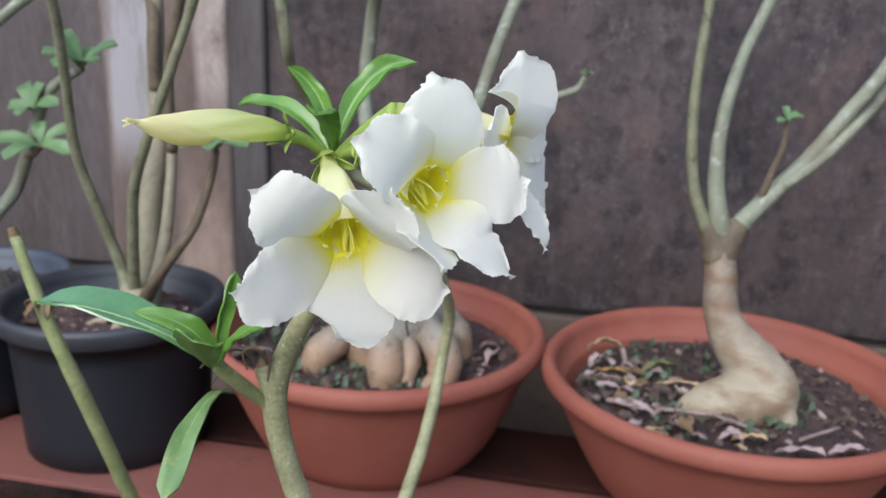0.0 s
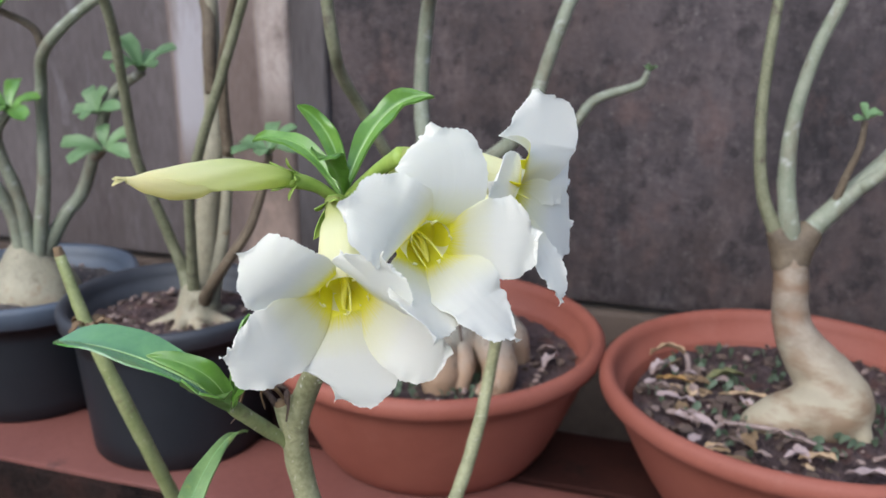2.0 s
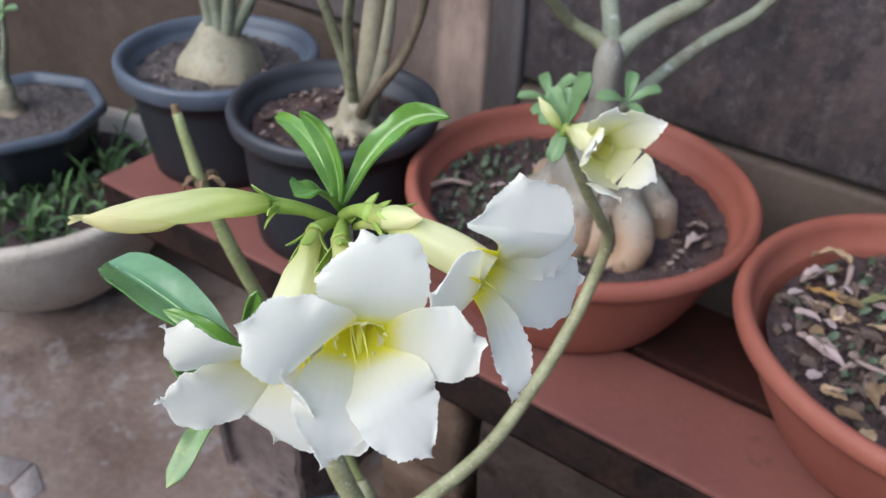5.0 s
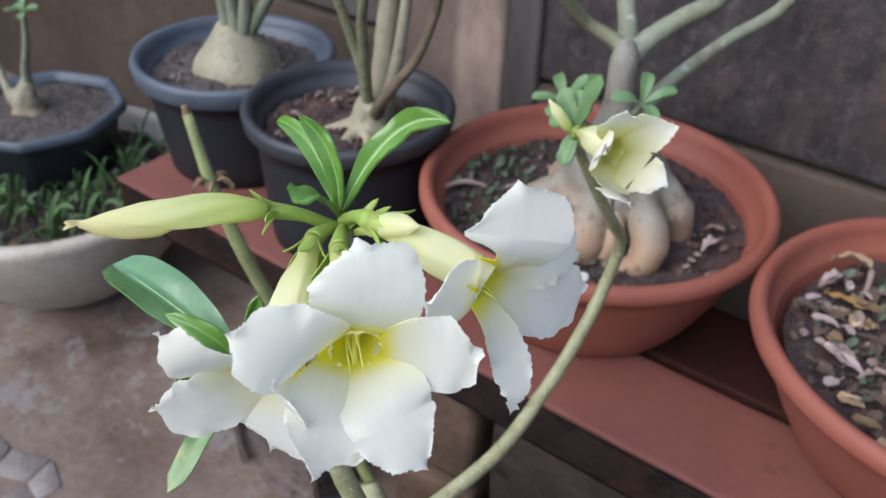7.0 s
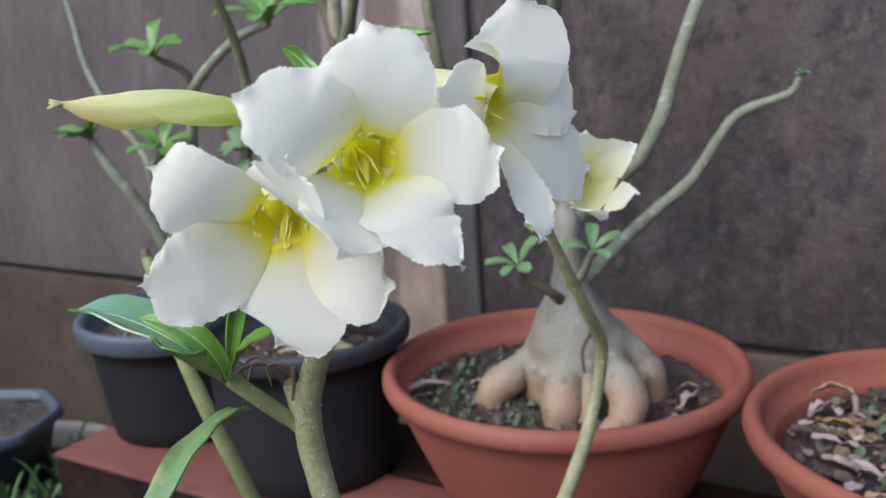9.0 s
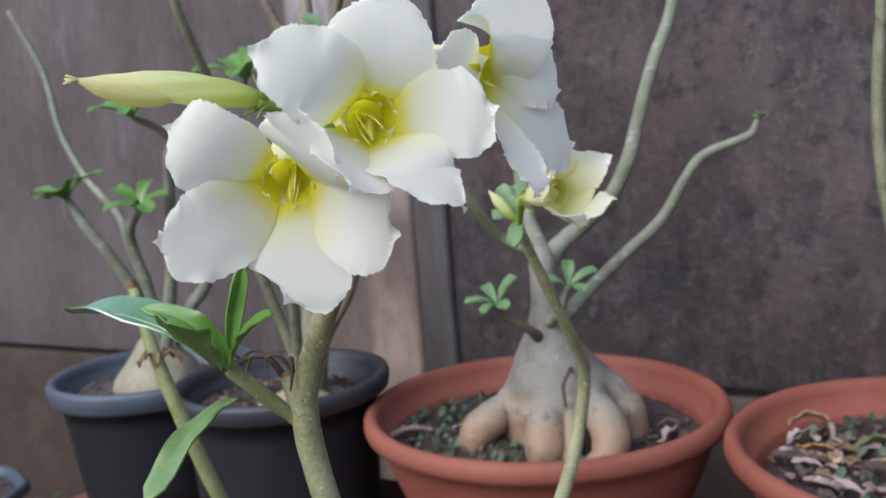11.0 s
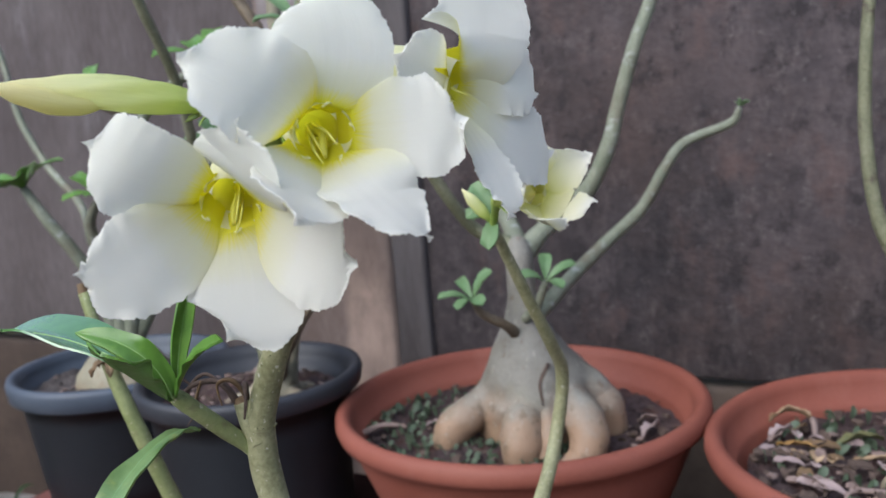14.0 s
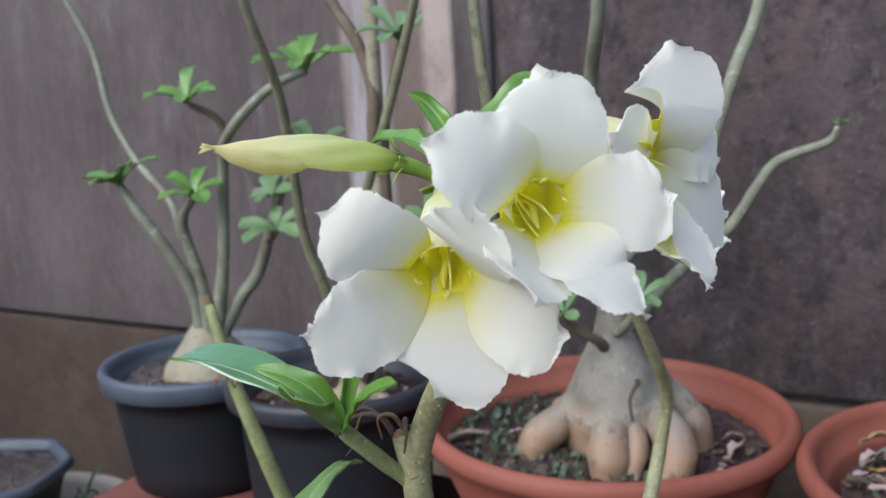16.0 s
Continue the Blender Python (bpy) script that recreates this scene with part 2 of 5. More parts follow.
M_RED = mat("red_painted_cement", (0.1219, 0.0389, 0.0305), (0.1617, 0.0579, 0.0456), 7, 0.75, 0.4, 130, c3=(0.0693, 0.0289, 0.0251), spots=14, cut=0.62, dist=0.0015, grit=0.4)
# bench front: near-black with reddish patches, much darker than the top
M_DARK_EDGE = mat("near_black_cement_edge", (0.0058, 0.0045, 0.0042), (0.0173, 0.0112, 0.0098), 12, 0.9, 0.9, 130, c3=(0.0504, 0.0238, 0.0189), spots=5, cut=0.58, dist=0.004, grit=0.9, spec=0.08)
M_BLOCK = mat("old_brick_block", (0.0212, 0.0152, 0.0133), (0.0530, 0.0378, 0.0335), 14, 0.9, 0.9, 130, c3=(0.0138, 0.0098, 0.0087), spots=13, cut=0.54, dist=0.006, spec=0.12)
M_BLOCK_BROWN = mat("tan_brown_block", (0.050, 0.032, 0.024), (0.110, 0.075, 0.055), 12, 0.9, 0.9, 120, c3=(0.026, 0.018, 0.015), spots=9, cut=0.55, dist=0.006, spec=0.12)
M_GROUND = mat("worn_cement_ground", (0.1017, 0.0678, 0.0514), (0.1792, 0.1337, 0.1123), 5.0, 0.9, 0.8, 70, c3=(0.2276, 0.1937, 0.1762), spots=11, cut=0.58, dist=0.006)
M_STONE = mat("pale_stone", (0.120, 0.098, 0.090), (0.215, 0.190, 0.182), 16, 0.85, 0.8, 150, c3=(0.1710, 0.1035, 0.0702), spots=9, cut=0.62, dist=0.004)
st_n, st_l = M_STONE.node_tree.nodes, M_STONE.node_tree.links
st_info, st_hue = st_n.new("ShaderNodeObjectInfo"), st_n.new("ShaderNodeMapRange")
st_hue.inputs["To Min"].default_value, st_hue.inputs["To Max"].default_value = 0.85, 1.3
st_l.new(st_info.outputs["Random"], st_hue.inputs["Value"])
st_mul = st_n.new("ShaderNodeVectorMath")
st_mul.operation = "SCALE"
st_l.new(st_n["Principled BSDF"].inputs["Base Color"].links[0].from_socket, st_mul.inputs[0])
st_l.new(st_hue.outputs[0], st_mul.inputs["Scale"])
st_l.new(st_mul.outputs[0], st_n["Principled BSDF"].inputs["Base Color"])
M_DRY = thin(mat("dry_leaf", (0.1148, 0.0650, 0.0321), (0.2065, 0.1415, 0.0803), 40, 0.8, 0.6, 200), 0.15, (0.3060, 0.1836, 0.0765))
M_DRY_PALE = mat("dry_pale", (0.1350, 0.0882, 0.0738), (0.2610, 0.1935, 0.1710), 40, 0.8, 0.6, 200)
M_DRY_DARK = mat("dry_dark", (0.042, 0.028, 0.022), (0.102, 0.068, 0.053), 60, 0.85, 0.8, 240)


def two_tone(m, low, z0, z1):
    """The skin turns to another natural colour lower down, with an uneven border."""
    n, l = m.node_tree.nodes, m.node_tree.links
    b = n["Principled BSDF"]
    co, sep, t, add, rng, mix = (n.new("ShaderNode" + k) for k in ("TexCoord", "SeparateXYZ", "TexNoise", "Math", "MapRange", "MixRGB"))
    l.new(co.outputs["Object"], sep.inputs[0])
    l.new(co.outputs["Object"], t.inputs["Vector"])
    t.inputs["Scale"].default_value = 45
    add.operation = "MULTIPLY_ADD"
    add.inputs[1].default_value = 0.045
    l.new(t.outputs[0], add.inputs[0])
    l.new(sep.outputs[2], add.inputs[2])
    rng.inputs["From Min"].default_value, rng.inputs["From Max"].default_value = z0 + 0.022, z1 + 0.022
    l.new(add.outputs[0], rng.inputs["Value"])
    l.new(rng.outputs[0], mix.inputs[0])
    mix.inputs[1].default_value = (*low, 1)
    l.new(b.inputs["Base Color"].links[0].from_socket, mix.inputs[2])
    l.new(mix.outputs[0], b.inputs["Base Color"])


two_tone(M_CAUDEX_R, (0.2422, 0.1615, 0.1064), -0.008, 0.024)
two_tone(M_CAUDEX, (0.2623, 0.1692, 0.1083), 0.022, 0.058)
M_LEAF_DARK.node_tree.nodes["Principled BSDF"].inputs["Coat Weight"].default_value = 1.0
M_LEAF_DARK.node_tree.nodes["Principled BSDF"].inputs["Coat Roughness"].default_value = 0.22
M_LEAF_DARK.node_tree.nodes["Principled BSDF"].inputs["Coat IOR"].default_value = 1.75
weather(M_CAUDEX, (0.150, 0.142, 0.098), 17.0, (1, 1, 0.7), 0.50, 0.18, 0.55, 8.0, 0.7, 3.0)
weather(M_CAUDEX, (0.115, 0.078, 0.048), 85.0, (1, 1, 0.8), 0.58, 0.08, 0.6, 5.0, 0.65, 6.0)
weather(M_CAUDEX, (0.330, 0.315, 0.275), 150.0, (1, 1, 0.6), 0.62, 0.06, 0.5, 4.0, 0.6, 9.0)
weather(M_CAUDEX_R, (0.110, 0.080, 0.050), 80.0, (1, 1, 0.8), 0.58, 0.08, 0.55, 5.0, 0.65, 6.0)
weather(M_STEM, (0.5040, 0.4860, 0.3960), 520.0, (1, 1, 0.7), 0.665, 0.04, 0.85, 2.0, 0.5)
weather(M_STEM, (0.0765, 0.0558, 0.0306), 70.0, (1, 1, 2.0), 0.58, 0.12, 0.35, move=2.0)
weather(M_STEM_FRESH, (0.48, 0.46, 0.34), 480.0, (1, 1, 0.7), 0.68, 0.04, 0.7, 2.0, 0.5)
weather(M_STEM_FRESH, (0.125, 0.098, 0.052), 60.0, (1, 1, 1.3), 0.57, 0.10, 0.6, 6.0, 0.65, 4.0)
weather(M_LEAF_OLD, (0.40, 0.40, 0.10), 110.0, (1, 1, 1), 0.58, 0.10, 0.45, 4.0)
weather(M_LEAF, (0.1840, 0.3312, 0.0644), 130.0, (1, 1, 1), 0.52, 0.16, 0.5, 5.0, move=2.0)
weather(M_WALL, (0.1174, 0.0942, 0.0942), 5.0, (2.6, 1, 0.7), 0.52, 0.16, 0.6, 10.0, 0.75)
weather(M_WALL, (0.0181, 0.0145, 0.0169), 4.0, (2.2, 1, 0.8), 0.52, 0.16, 0.7, 10.0, 0.75, 3.0)
weather(M_WALL, (0.1083, 0.0906, 0.0885), 30.0, (1, 1, 0.8), 0.54, 0.12, 0.65, 8.0, 0.75, 2.0)
weather(M_WALL, (0.0677, 0.0453, 0.0396), 2.6, (1, 1, 1), 0.50, 0.18, 0.6, 8.0, 0.7, 12.0)
weather(M_WALL, (0.0162, 0.0127, 0.0141), 34.0, (1, 1, 0.8), 0.52, 0.10, 0.75, 8.0, 0.75, 8.0)
weather(M_WALL, (0.1806, 0.1586, 0.1554), 120.0, (1, 1, 1), 0.65, 0.06, 0.3, 3.0, move=7.0)
weather(M_WALL, (0.0114, 0.0090, 0.0105), 3.4, (1.5, 1, 0.9), 0.49, 0.16, 0.62, 10.0, 0.75, 21.0)
weather(M_WALL, (0.0902, 0.0560, 0.0503), 11.0, (1.2, 1, 0.8), 0.54, 0.12, 0.55, 8.0, 0.75, 17.0)
weather(M_WALL_L, (0.0518, 0.0414, 0.0410), 26.0, (1, 1, 0.6), 0.55, 0.12, 0.5, 8.0, 0.75, 8.0)
weather(M_STEM_GREY, (0.1361, 0.1210, 0.0832), 26.0, (1, 1, 0.7), 0.50, 0.14, 0.8, 6.0, 0.65, 1.0)
weather(M_STEM_GREY, (0.3629, 0.3780, 0.3564), 60.0, (1, 1, 1.4), 0.58, 0.10, 0.6, 5.0, 0.65, 5.0)
weather(M_STEM_OLIVE, (0.2363, 0.2277, 0.1593), 60.0, (1, 1, 1.4), 0.57, 0.10, 0.6, 5.0, 0.65, 5.0)
weather(M_WALL_L, (0.0536, 0.0432, 0.0448), 3.6, (1.3, 1, 0.7), 0.50, 0.22, 0.5, 8.0, 0.7, 1.0)
weather(M_WALL_L, (0.1382, 0.1242, 0.1259), 5.0, (1.5, 1, 0.6), 0.55, 0.18, 0.4, 8.0, 0.7, 5.0)
weather(M_WALL_LOW, (0.0990, 0.0702, 0.0540), 7.0, (1, 1, 1), 0.54, 0.2, 0.55)
weather(M_WALL_LOW_R, (0.1283, 0.0963, 0.0766), 9.0, (1, 1, 1), 0.54, 0.2, 0.55)
weather(M_POST, (0.3400, 0.2480, 0.2000), 7.0, (1, 1, 0.5), 0.35, 0.22, 0.85, 8.0, 0.7, 2.0, (-0.650, -0.566, -1.0, 0.02, 0.47))
weather(M_POST, (0.300, 0.285, 0.300), 9.0, (1.6, 1, 0.25), 0.34, 0.20, 0.85, 8.0, 0.7, 9.0, (-0.752, -0.676, 0.50, 0.014, 2.0))
weather(M_POST, (0.340, 0.285, 0.255), 8.0, (1, 1, 0.6), 0.36, 0.14, 0.85, 8.0, 0.7, 4.0, (-0.612, -0.562, 0.575, 0.014, 2.0))
weather(M_POST_DARK, (0.1111, 0.1008, 0.1030), 5.0, (2.5, 1, 0.5), 0.50, 0.2, 0.6, move=4.0)
weather(M_GROUND, (0.0552, 0.0350, 0.0276), 5.0, (1, 1, 1), 0.50, 0.16, 0.8, move=2.0)
weather(M_GROUND, (0.2024, 0.1840, 0.1840), 13.0, (1, 1, 1), 0.53, 0.10, 0.8, 8.0, 0.7, 6.0)
weather(M_RED, (0.1626, 0.0712, 0.0596), 5.0, (1, 1, 1), 0.54, 0.2, 0.45, move=3.0)
weather(M_TERRA, (0.2838, 0.1290, 0.0989), 16.0, (1, 1, 0.6), 0.60, 0.2, 0.35, move=3.0)
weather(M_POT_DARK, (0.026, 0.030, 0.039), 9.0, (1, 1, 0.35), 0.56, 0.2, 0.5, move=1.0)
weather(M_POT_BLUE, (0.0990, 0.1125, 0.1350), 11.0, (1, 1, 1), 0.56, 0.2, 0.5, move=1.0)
weather(M_CONCRETE, (0.310, 0.285, 0.265), 6.0, (1, 1, 1), 0.52, 0.2, 0.6, move=4.0)
weather(M_DARK_EDGE, (0.052, 0.023, 0.018), 3.0, (1, 1, 1), 0.55, 0.12, 0.6, 8.0, 0.7, 3.0)
weather(M_SOIL, (0.125, 0.062, 0.050), 30.0, (1, 1, 1), 0.53, 0.14, 0.7, move=4.0)
M_TRUNK = mat("tan_trunk_bark", (0.1500, 0.1080, 0.0760), (0.2600, 0.2150, 0.1650), 22, 0.65, 0.6, 200, c3=(0.3062, 0.2909, 0.2220), spots=18, cut=0.56, stretch=(1, 1, 1.8), dist=0.002, grit=0.4)
two_tone(M_TRUNK, (0.2833, 0.2450, 0.1723), 0.030, 0.085)
weather(M_TRUNK, (0.1646, 0.0957, 0.0536), 30.0, (0.6, 0.6, 1.6), 0.47, 0.14, 0.75, 5.0, 0.6, 4.0)
M_GRASS = thin(mat("grass_green", (0.055, 0.120, 0.040), (0.130, 0.230, 0.090), 40, 0.5, 0.2, 200), 0.25, (0.12, 0.3, 0.06))
M_WEED = thin(mat("weed_green", (0.050, 0.078, 0.045), (0.110, 0.145, 0.095), 40, 0.55, 0.2, 200), 0.2, (0.10, 0.16, 0.07))

# ---- builders ----
ORIGIN = {}


def thing(name, at, label, category, group="", kind=""):
    ob = new(name)
    ob.empty_display_size = 0.05
    ob.location = at
    ORIGIN[ob] = Vector(at)
    return tagged(ob, label, category, group, kind)


def part(name, bm, material, parent=None, label="", smooth=True):
    """Links a bmesh, built in world places, as one mesh object under a thing or part."""
    o = ORIGIN.get(parent, Vector((0, 0, 0)))
    bmesh.ops.recalc_face_normals(bm, faces=bm.faces)
    for v in bm.verts:
        v.co -= o
    for f in bm.faces:
        f.smooth = smooth
    me = bpy.data.meshes.new(name)
    bm.to_mesh(me)
    bm.free()
    me.materials.append(material)
    ob = new(name, me)
    if parent:
        ob.parent = parent
    ORIGIN[ob] = o
    return tagged(ob, label)


def spline(P, n=8):
    """A smooth line of points through P."""
    P = [Vector(p) for p in P]
    Q = [2 * P[0] - P[1], *P, 2 * P[-1] - P[-2]]
    out = []
    for a, b, c, d in zip(Q, Q[1:], Q[2:], Q[3:]):
        for k in range(n):
            s = k / n
            out.append(0.5 * (2 * b + (c - a) * s + (2 * a - 5 * b + 4 * c - d) * s * s + (3 * b - a - 3 * c + d) * s ** 3))
    return out + [P[-1]]


def tube(bm, P, R, sides=10, n=8, knots=0.06, seed=0.0):
    """A swept limb through P with radii R; knots: unevenness of its girth."""
    L = spline(P, n)
    up = Vector((0.13, 0.31, 0.94))
    rings = []
    for i, p in enumerate(L):
        t = (L[min(i + 1, len(L) - 1)] - L[max(i - 1, 0)]).normalized()
        u = up - t * up.dot(t)
        if u.length < 0.05:
            u = Vector((1, 0, 0)) - t * t.x
        u.normalize()
        up = u
        w = t.cross(u)
        f = i / (len(L) - 1) * (len(R) - 1)
        k = min(int(f), len(R) - 2)
        r = R[k] + (R[k + 1] - R[k]) * (f - k)
        ring = []
        for j in range(sides):
            a = 2 * math.pi * j / sides
            d = u * math.cos(a) + w * math.sin(a)
            q = r * (1 + knots * noise.noise(p * 60 + d * 1.3 + Vector((seed, 0, 0))) + knots * 0.8 * noise.noise(p * 180 + d * 2))
            ring.append(bm.verts.new(p + d * q))
        rings.append(ring)
    for a, b in zip(rings, rings[1:]):
        for j in range(sides):
            bm.faces.new((a[j], a[(j + 1) % sides], b[(j + 1) % sides], b[j]))
    bm.faces.new(rings[0][::-1])
    bm.faces.new(rings[-1])
    return bm


def limb(name, P, R, material, parent, label="", sides=10, scars=0, seed=1):
    """A branch; scars: little leaf-scar bumps along it."""
    bm = tube(bmesh.new(), P, R, sides, seed=seed)
    if scars:
        rnd = random.Random(seed)
        L = spline(P, 12)
        for k in range(scars):
            i = rnd.randrange(2, len(L) - 2)
            t = (L[i + 1] - L[i]).normalized()
            f = i / (len(L) - 1) * (len(R) - 1)
            r = R[int(f)] + (R[min(int(f) + 1, len(R) - 1)] - R[int(f)]) * (f % 1)
            d = t.cross(Vector((rnd.uniform(-1, 1), rnd.uniform(-1, 1), rnd.uniform(-1, 1)))).normalized()
            s = r * rnd.uniform(0.07, 0.17)
            bmesh.ops.create_icosphere(bm, subdivisions=1, radius=s, matrix=Matrix.Translation(L[i] + d * r * 0.97) @ Matrix.Diagonal((1, 1, 0.7, 1)))
    return part(name, bm, material, parent, label)


def lathe(bm, profile, at, seg=64, uneven=0.0, seed=0.0, sides=0):
    """Turns a profile of (radius, height) round the upright through at; sides: a many-sided pot."""
    rings = []
    for r, z in profile:
        ring = []
        for j in range(seg):
            a = 2 * math.pi * j / seg
            k = 1 + uneven * noise.noise(Vector((math.cos(a) * 2 + seed, math.sin(a) * 2, z * 9)))
            if sides:
                h = math.pi / sides
                q = math.cos(h) / math.cos((a % (2 * h)) - h)
                k *= 0.25 + 0.75 * q
            ring.append(bm.verts.new((at[0] + r * k * math.cos(a), at[1] + r * k * math.sin(a), at[2] + z)))
        rings.append(ring)
    for a, b in zip(rings, rings[1:]):
        for j in range(seg):
            bm.faces.new((a[j], a[(j + 1) % seg], b[(j + 1) % seg], b[j]))
    return rings


def box(bm, lo, hi, bevel=0.0, segs=2, jag=0.0, cuts=0):
    """A box from corner to corner with rounded, worn edges."""
    c = [(a + b) / 2 for a, b in zip(lo, hi)]
    s = [b - a for a, b in zip(lo, hi)]
    r = bmesh.ops.create_cube(bm, size=1, matrix=Matrix.Translation(c) @ Matrix.Diagonal((*s, 1)))
    vs = set(r["verts"])
    if cuts:
        es = [e for e in bm.edges if e.verts[0] in vs and e.verts[1] in vs]
        bmesh.ops.subdivide_edges(bm, edges=es, cuts=cuts, use_grid_fill=True)
    if bevel:
        es = [e for e in bm.edges if len(e.link_faces) == 2 and e.calc_face_angle(0) > 1]
        bmesh.ops.bevel(bm, geom=es, offset=bevel, segments=segs, affect="EDGES", profile=0.5)
    if jag:
        for v in bm.verts:
            v.co += Vector((noise.noise(v.co * 23), noise.noise(v.co * 23 + Vector((9, 0, 0))), noise.noise(v.co * 23 + Vector((0, 9, 0))))) * jag
    return bm


def blade(bm, rows, thick):
    """Closes a grid of (point, normal, uv) rows into a thin solid sheet with a UV map."""
    uvl = bm.loops.layers.uv.verify()
    top, bot, uv = [], [], {}
    for row in rows:
        a, b = [], []
        for p, nrm, t in row:
            v, w = bm.verts.new(p + nrm * thick / 2), bm.verts.new(p - nrm * thick / 2)
            uv[v] = uv[w] = t
            a.append(v), b.append(w)
        top.append(a), bot.append(b)
    fs = []
    m, n = len(rows), len(rows[0])
    for i in range(m - 1):
        for j in range(n - 1):
            fs.append(bm.faces.new((top[i][j], top[i][j + 1], top[i + 1][j + 1], top[i + 1][j])))
            fs.append(bm.faces.new((bot[i][j], bot[i + 1][j], bot[i + 1][j + 1], bot[i][j + 1])))
    rim = [(0, j) for j in range(n)] + [(i, n - 1) for i in range(1, m)] + [(m - 1, j) for j in range(n - 2, -1, -1)] + [(i, 0) for i in range(m - 2, 0, -1)]
    for (i, j), (k, q) in zip(rim, rim[1:] + rim[:1]):
        fs.append(bm.faces.new((top[k][q], top[i][j], bot[i][j], bot[k][q])))
        for v, w in ((top[k][q], top[i][j]), (bot[k][q], bot[i][j])):
            bm.edges.get((v, w)).smooth = False
    for f in fs:
        for lp in f.loops:
            lp[uvl].uv = uv[lp.vert]
    return bm


def leaf_rows(base, mid, tip, width, face, fold=0.25, wave=0.0, blunt=0.55, seed=0.0, m=16, n=9, w=0.8):
    base, mid, tip = Vector(base), Vector(mid), Vector(tip)
    ctrl = 2 * mid - (base + tip) / 2
    face = Vector(face).normalized()
    rows = []
    for i in range(m + 1):
        s = i / m
        p = base * (1 - s) ** 2 + ctrl * 2 * s * (1 - s) + tip * s * s
        t = (2 * (1 - s) * (ctrl - base) + 2 * s * (tip - ctrl)).normalized()
        side = t.cross(face).normalized()
        nrm = side.cross(t).normalized()
        q = 1 - blunt
        top = w / (w + q)
        h = width / 2 * max(0.07, (s ** w) * ((1 - s) ** q) / (top ** w * (1 - top) ** q)) if s < 1 else width * 0.02
        row = []
        for j in range(n):
            u = 2 * j / (n - 1) - 1
            q = p + side * (u * h) + nrm * (abs(u) * h * fold) + nrm * (wave * width * u * abs(u) * noise.noise(Vector((s * 5, u, seed))))
            row.append((q, (nrm - side * (fold * u)).normalized(), (s, u * 0.5 + 0.5)))
        rows.append(row)
    return rows


def leaf(base, mid, tip, width, face, material, parent, fold=0.25, wave=0.3, blunt=0.55, label="", rib=True, thick=0.0009, name="leaf", m=16, n=9, seed=0.0, w=0.8):
    rows = leaf_rows(base, mid, tip, width, face, fold, wave, blunt, seed, m, n, w)
    ob = part(name, blade(bmesh.new(), rows, thick), material, parent, label)
    if rib:
        c = [(r[n // 2][0] + r[n // 2][1] * thick * 0.45) for r in rows]
        part("midrib", tube(bmesh.new(), c[0::3], [width * 0.036, width * 0.020, width * 0.005], 6, 4, 0.0), M_RIB, ob)
    return ob


def smooth_steps(x, xs, ys):
    """A smooth line through the steps (xs, ys), with no overshoot between them."""
    x = min(max(x, xs[0]), xs[-1])
    i = max(k for k in range(len(xs) - 1) if xs[k] <= x)
    d = [(ys[k + 1] - ys[k]) / (xs[k + 1] - xs[k]) for k in range(len(xs) - 1)]

    def slope(k):
        if k == 0 or k == len(xs) - 1:
            return d[0] if k == 0 else d[-1]
        return 0.0 if d[k - 1] * d[k] <= 0 else 2 * d[k - 1] * d[k] / (d[k - 1] + d[k])

    w = xs[i + 1] - xs[i]
    g = (x - xs[i]) / w
    return ys[i] * (1 + 2 * g) * (1 - g) ** 2 + w * slope(i) * g * (1 - g) ** 2 + ys[i + 1] * g * g * (3 - 2 * g) + w * slope(i + 1) * g * g * (g - 1)


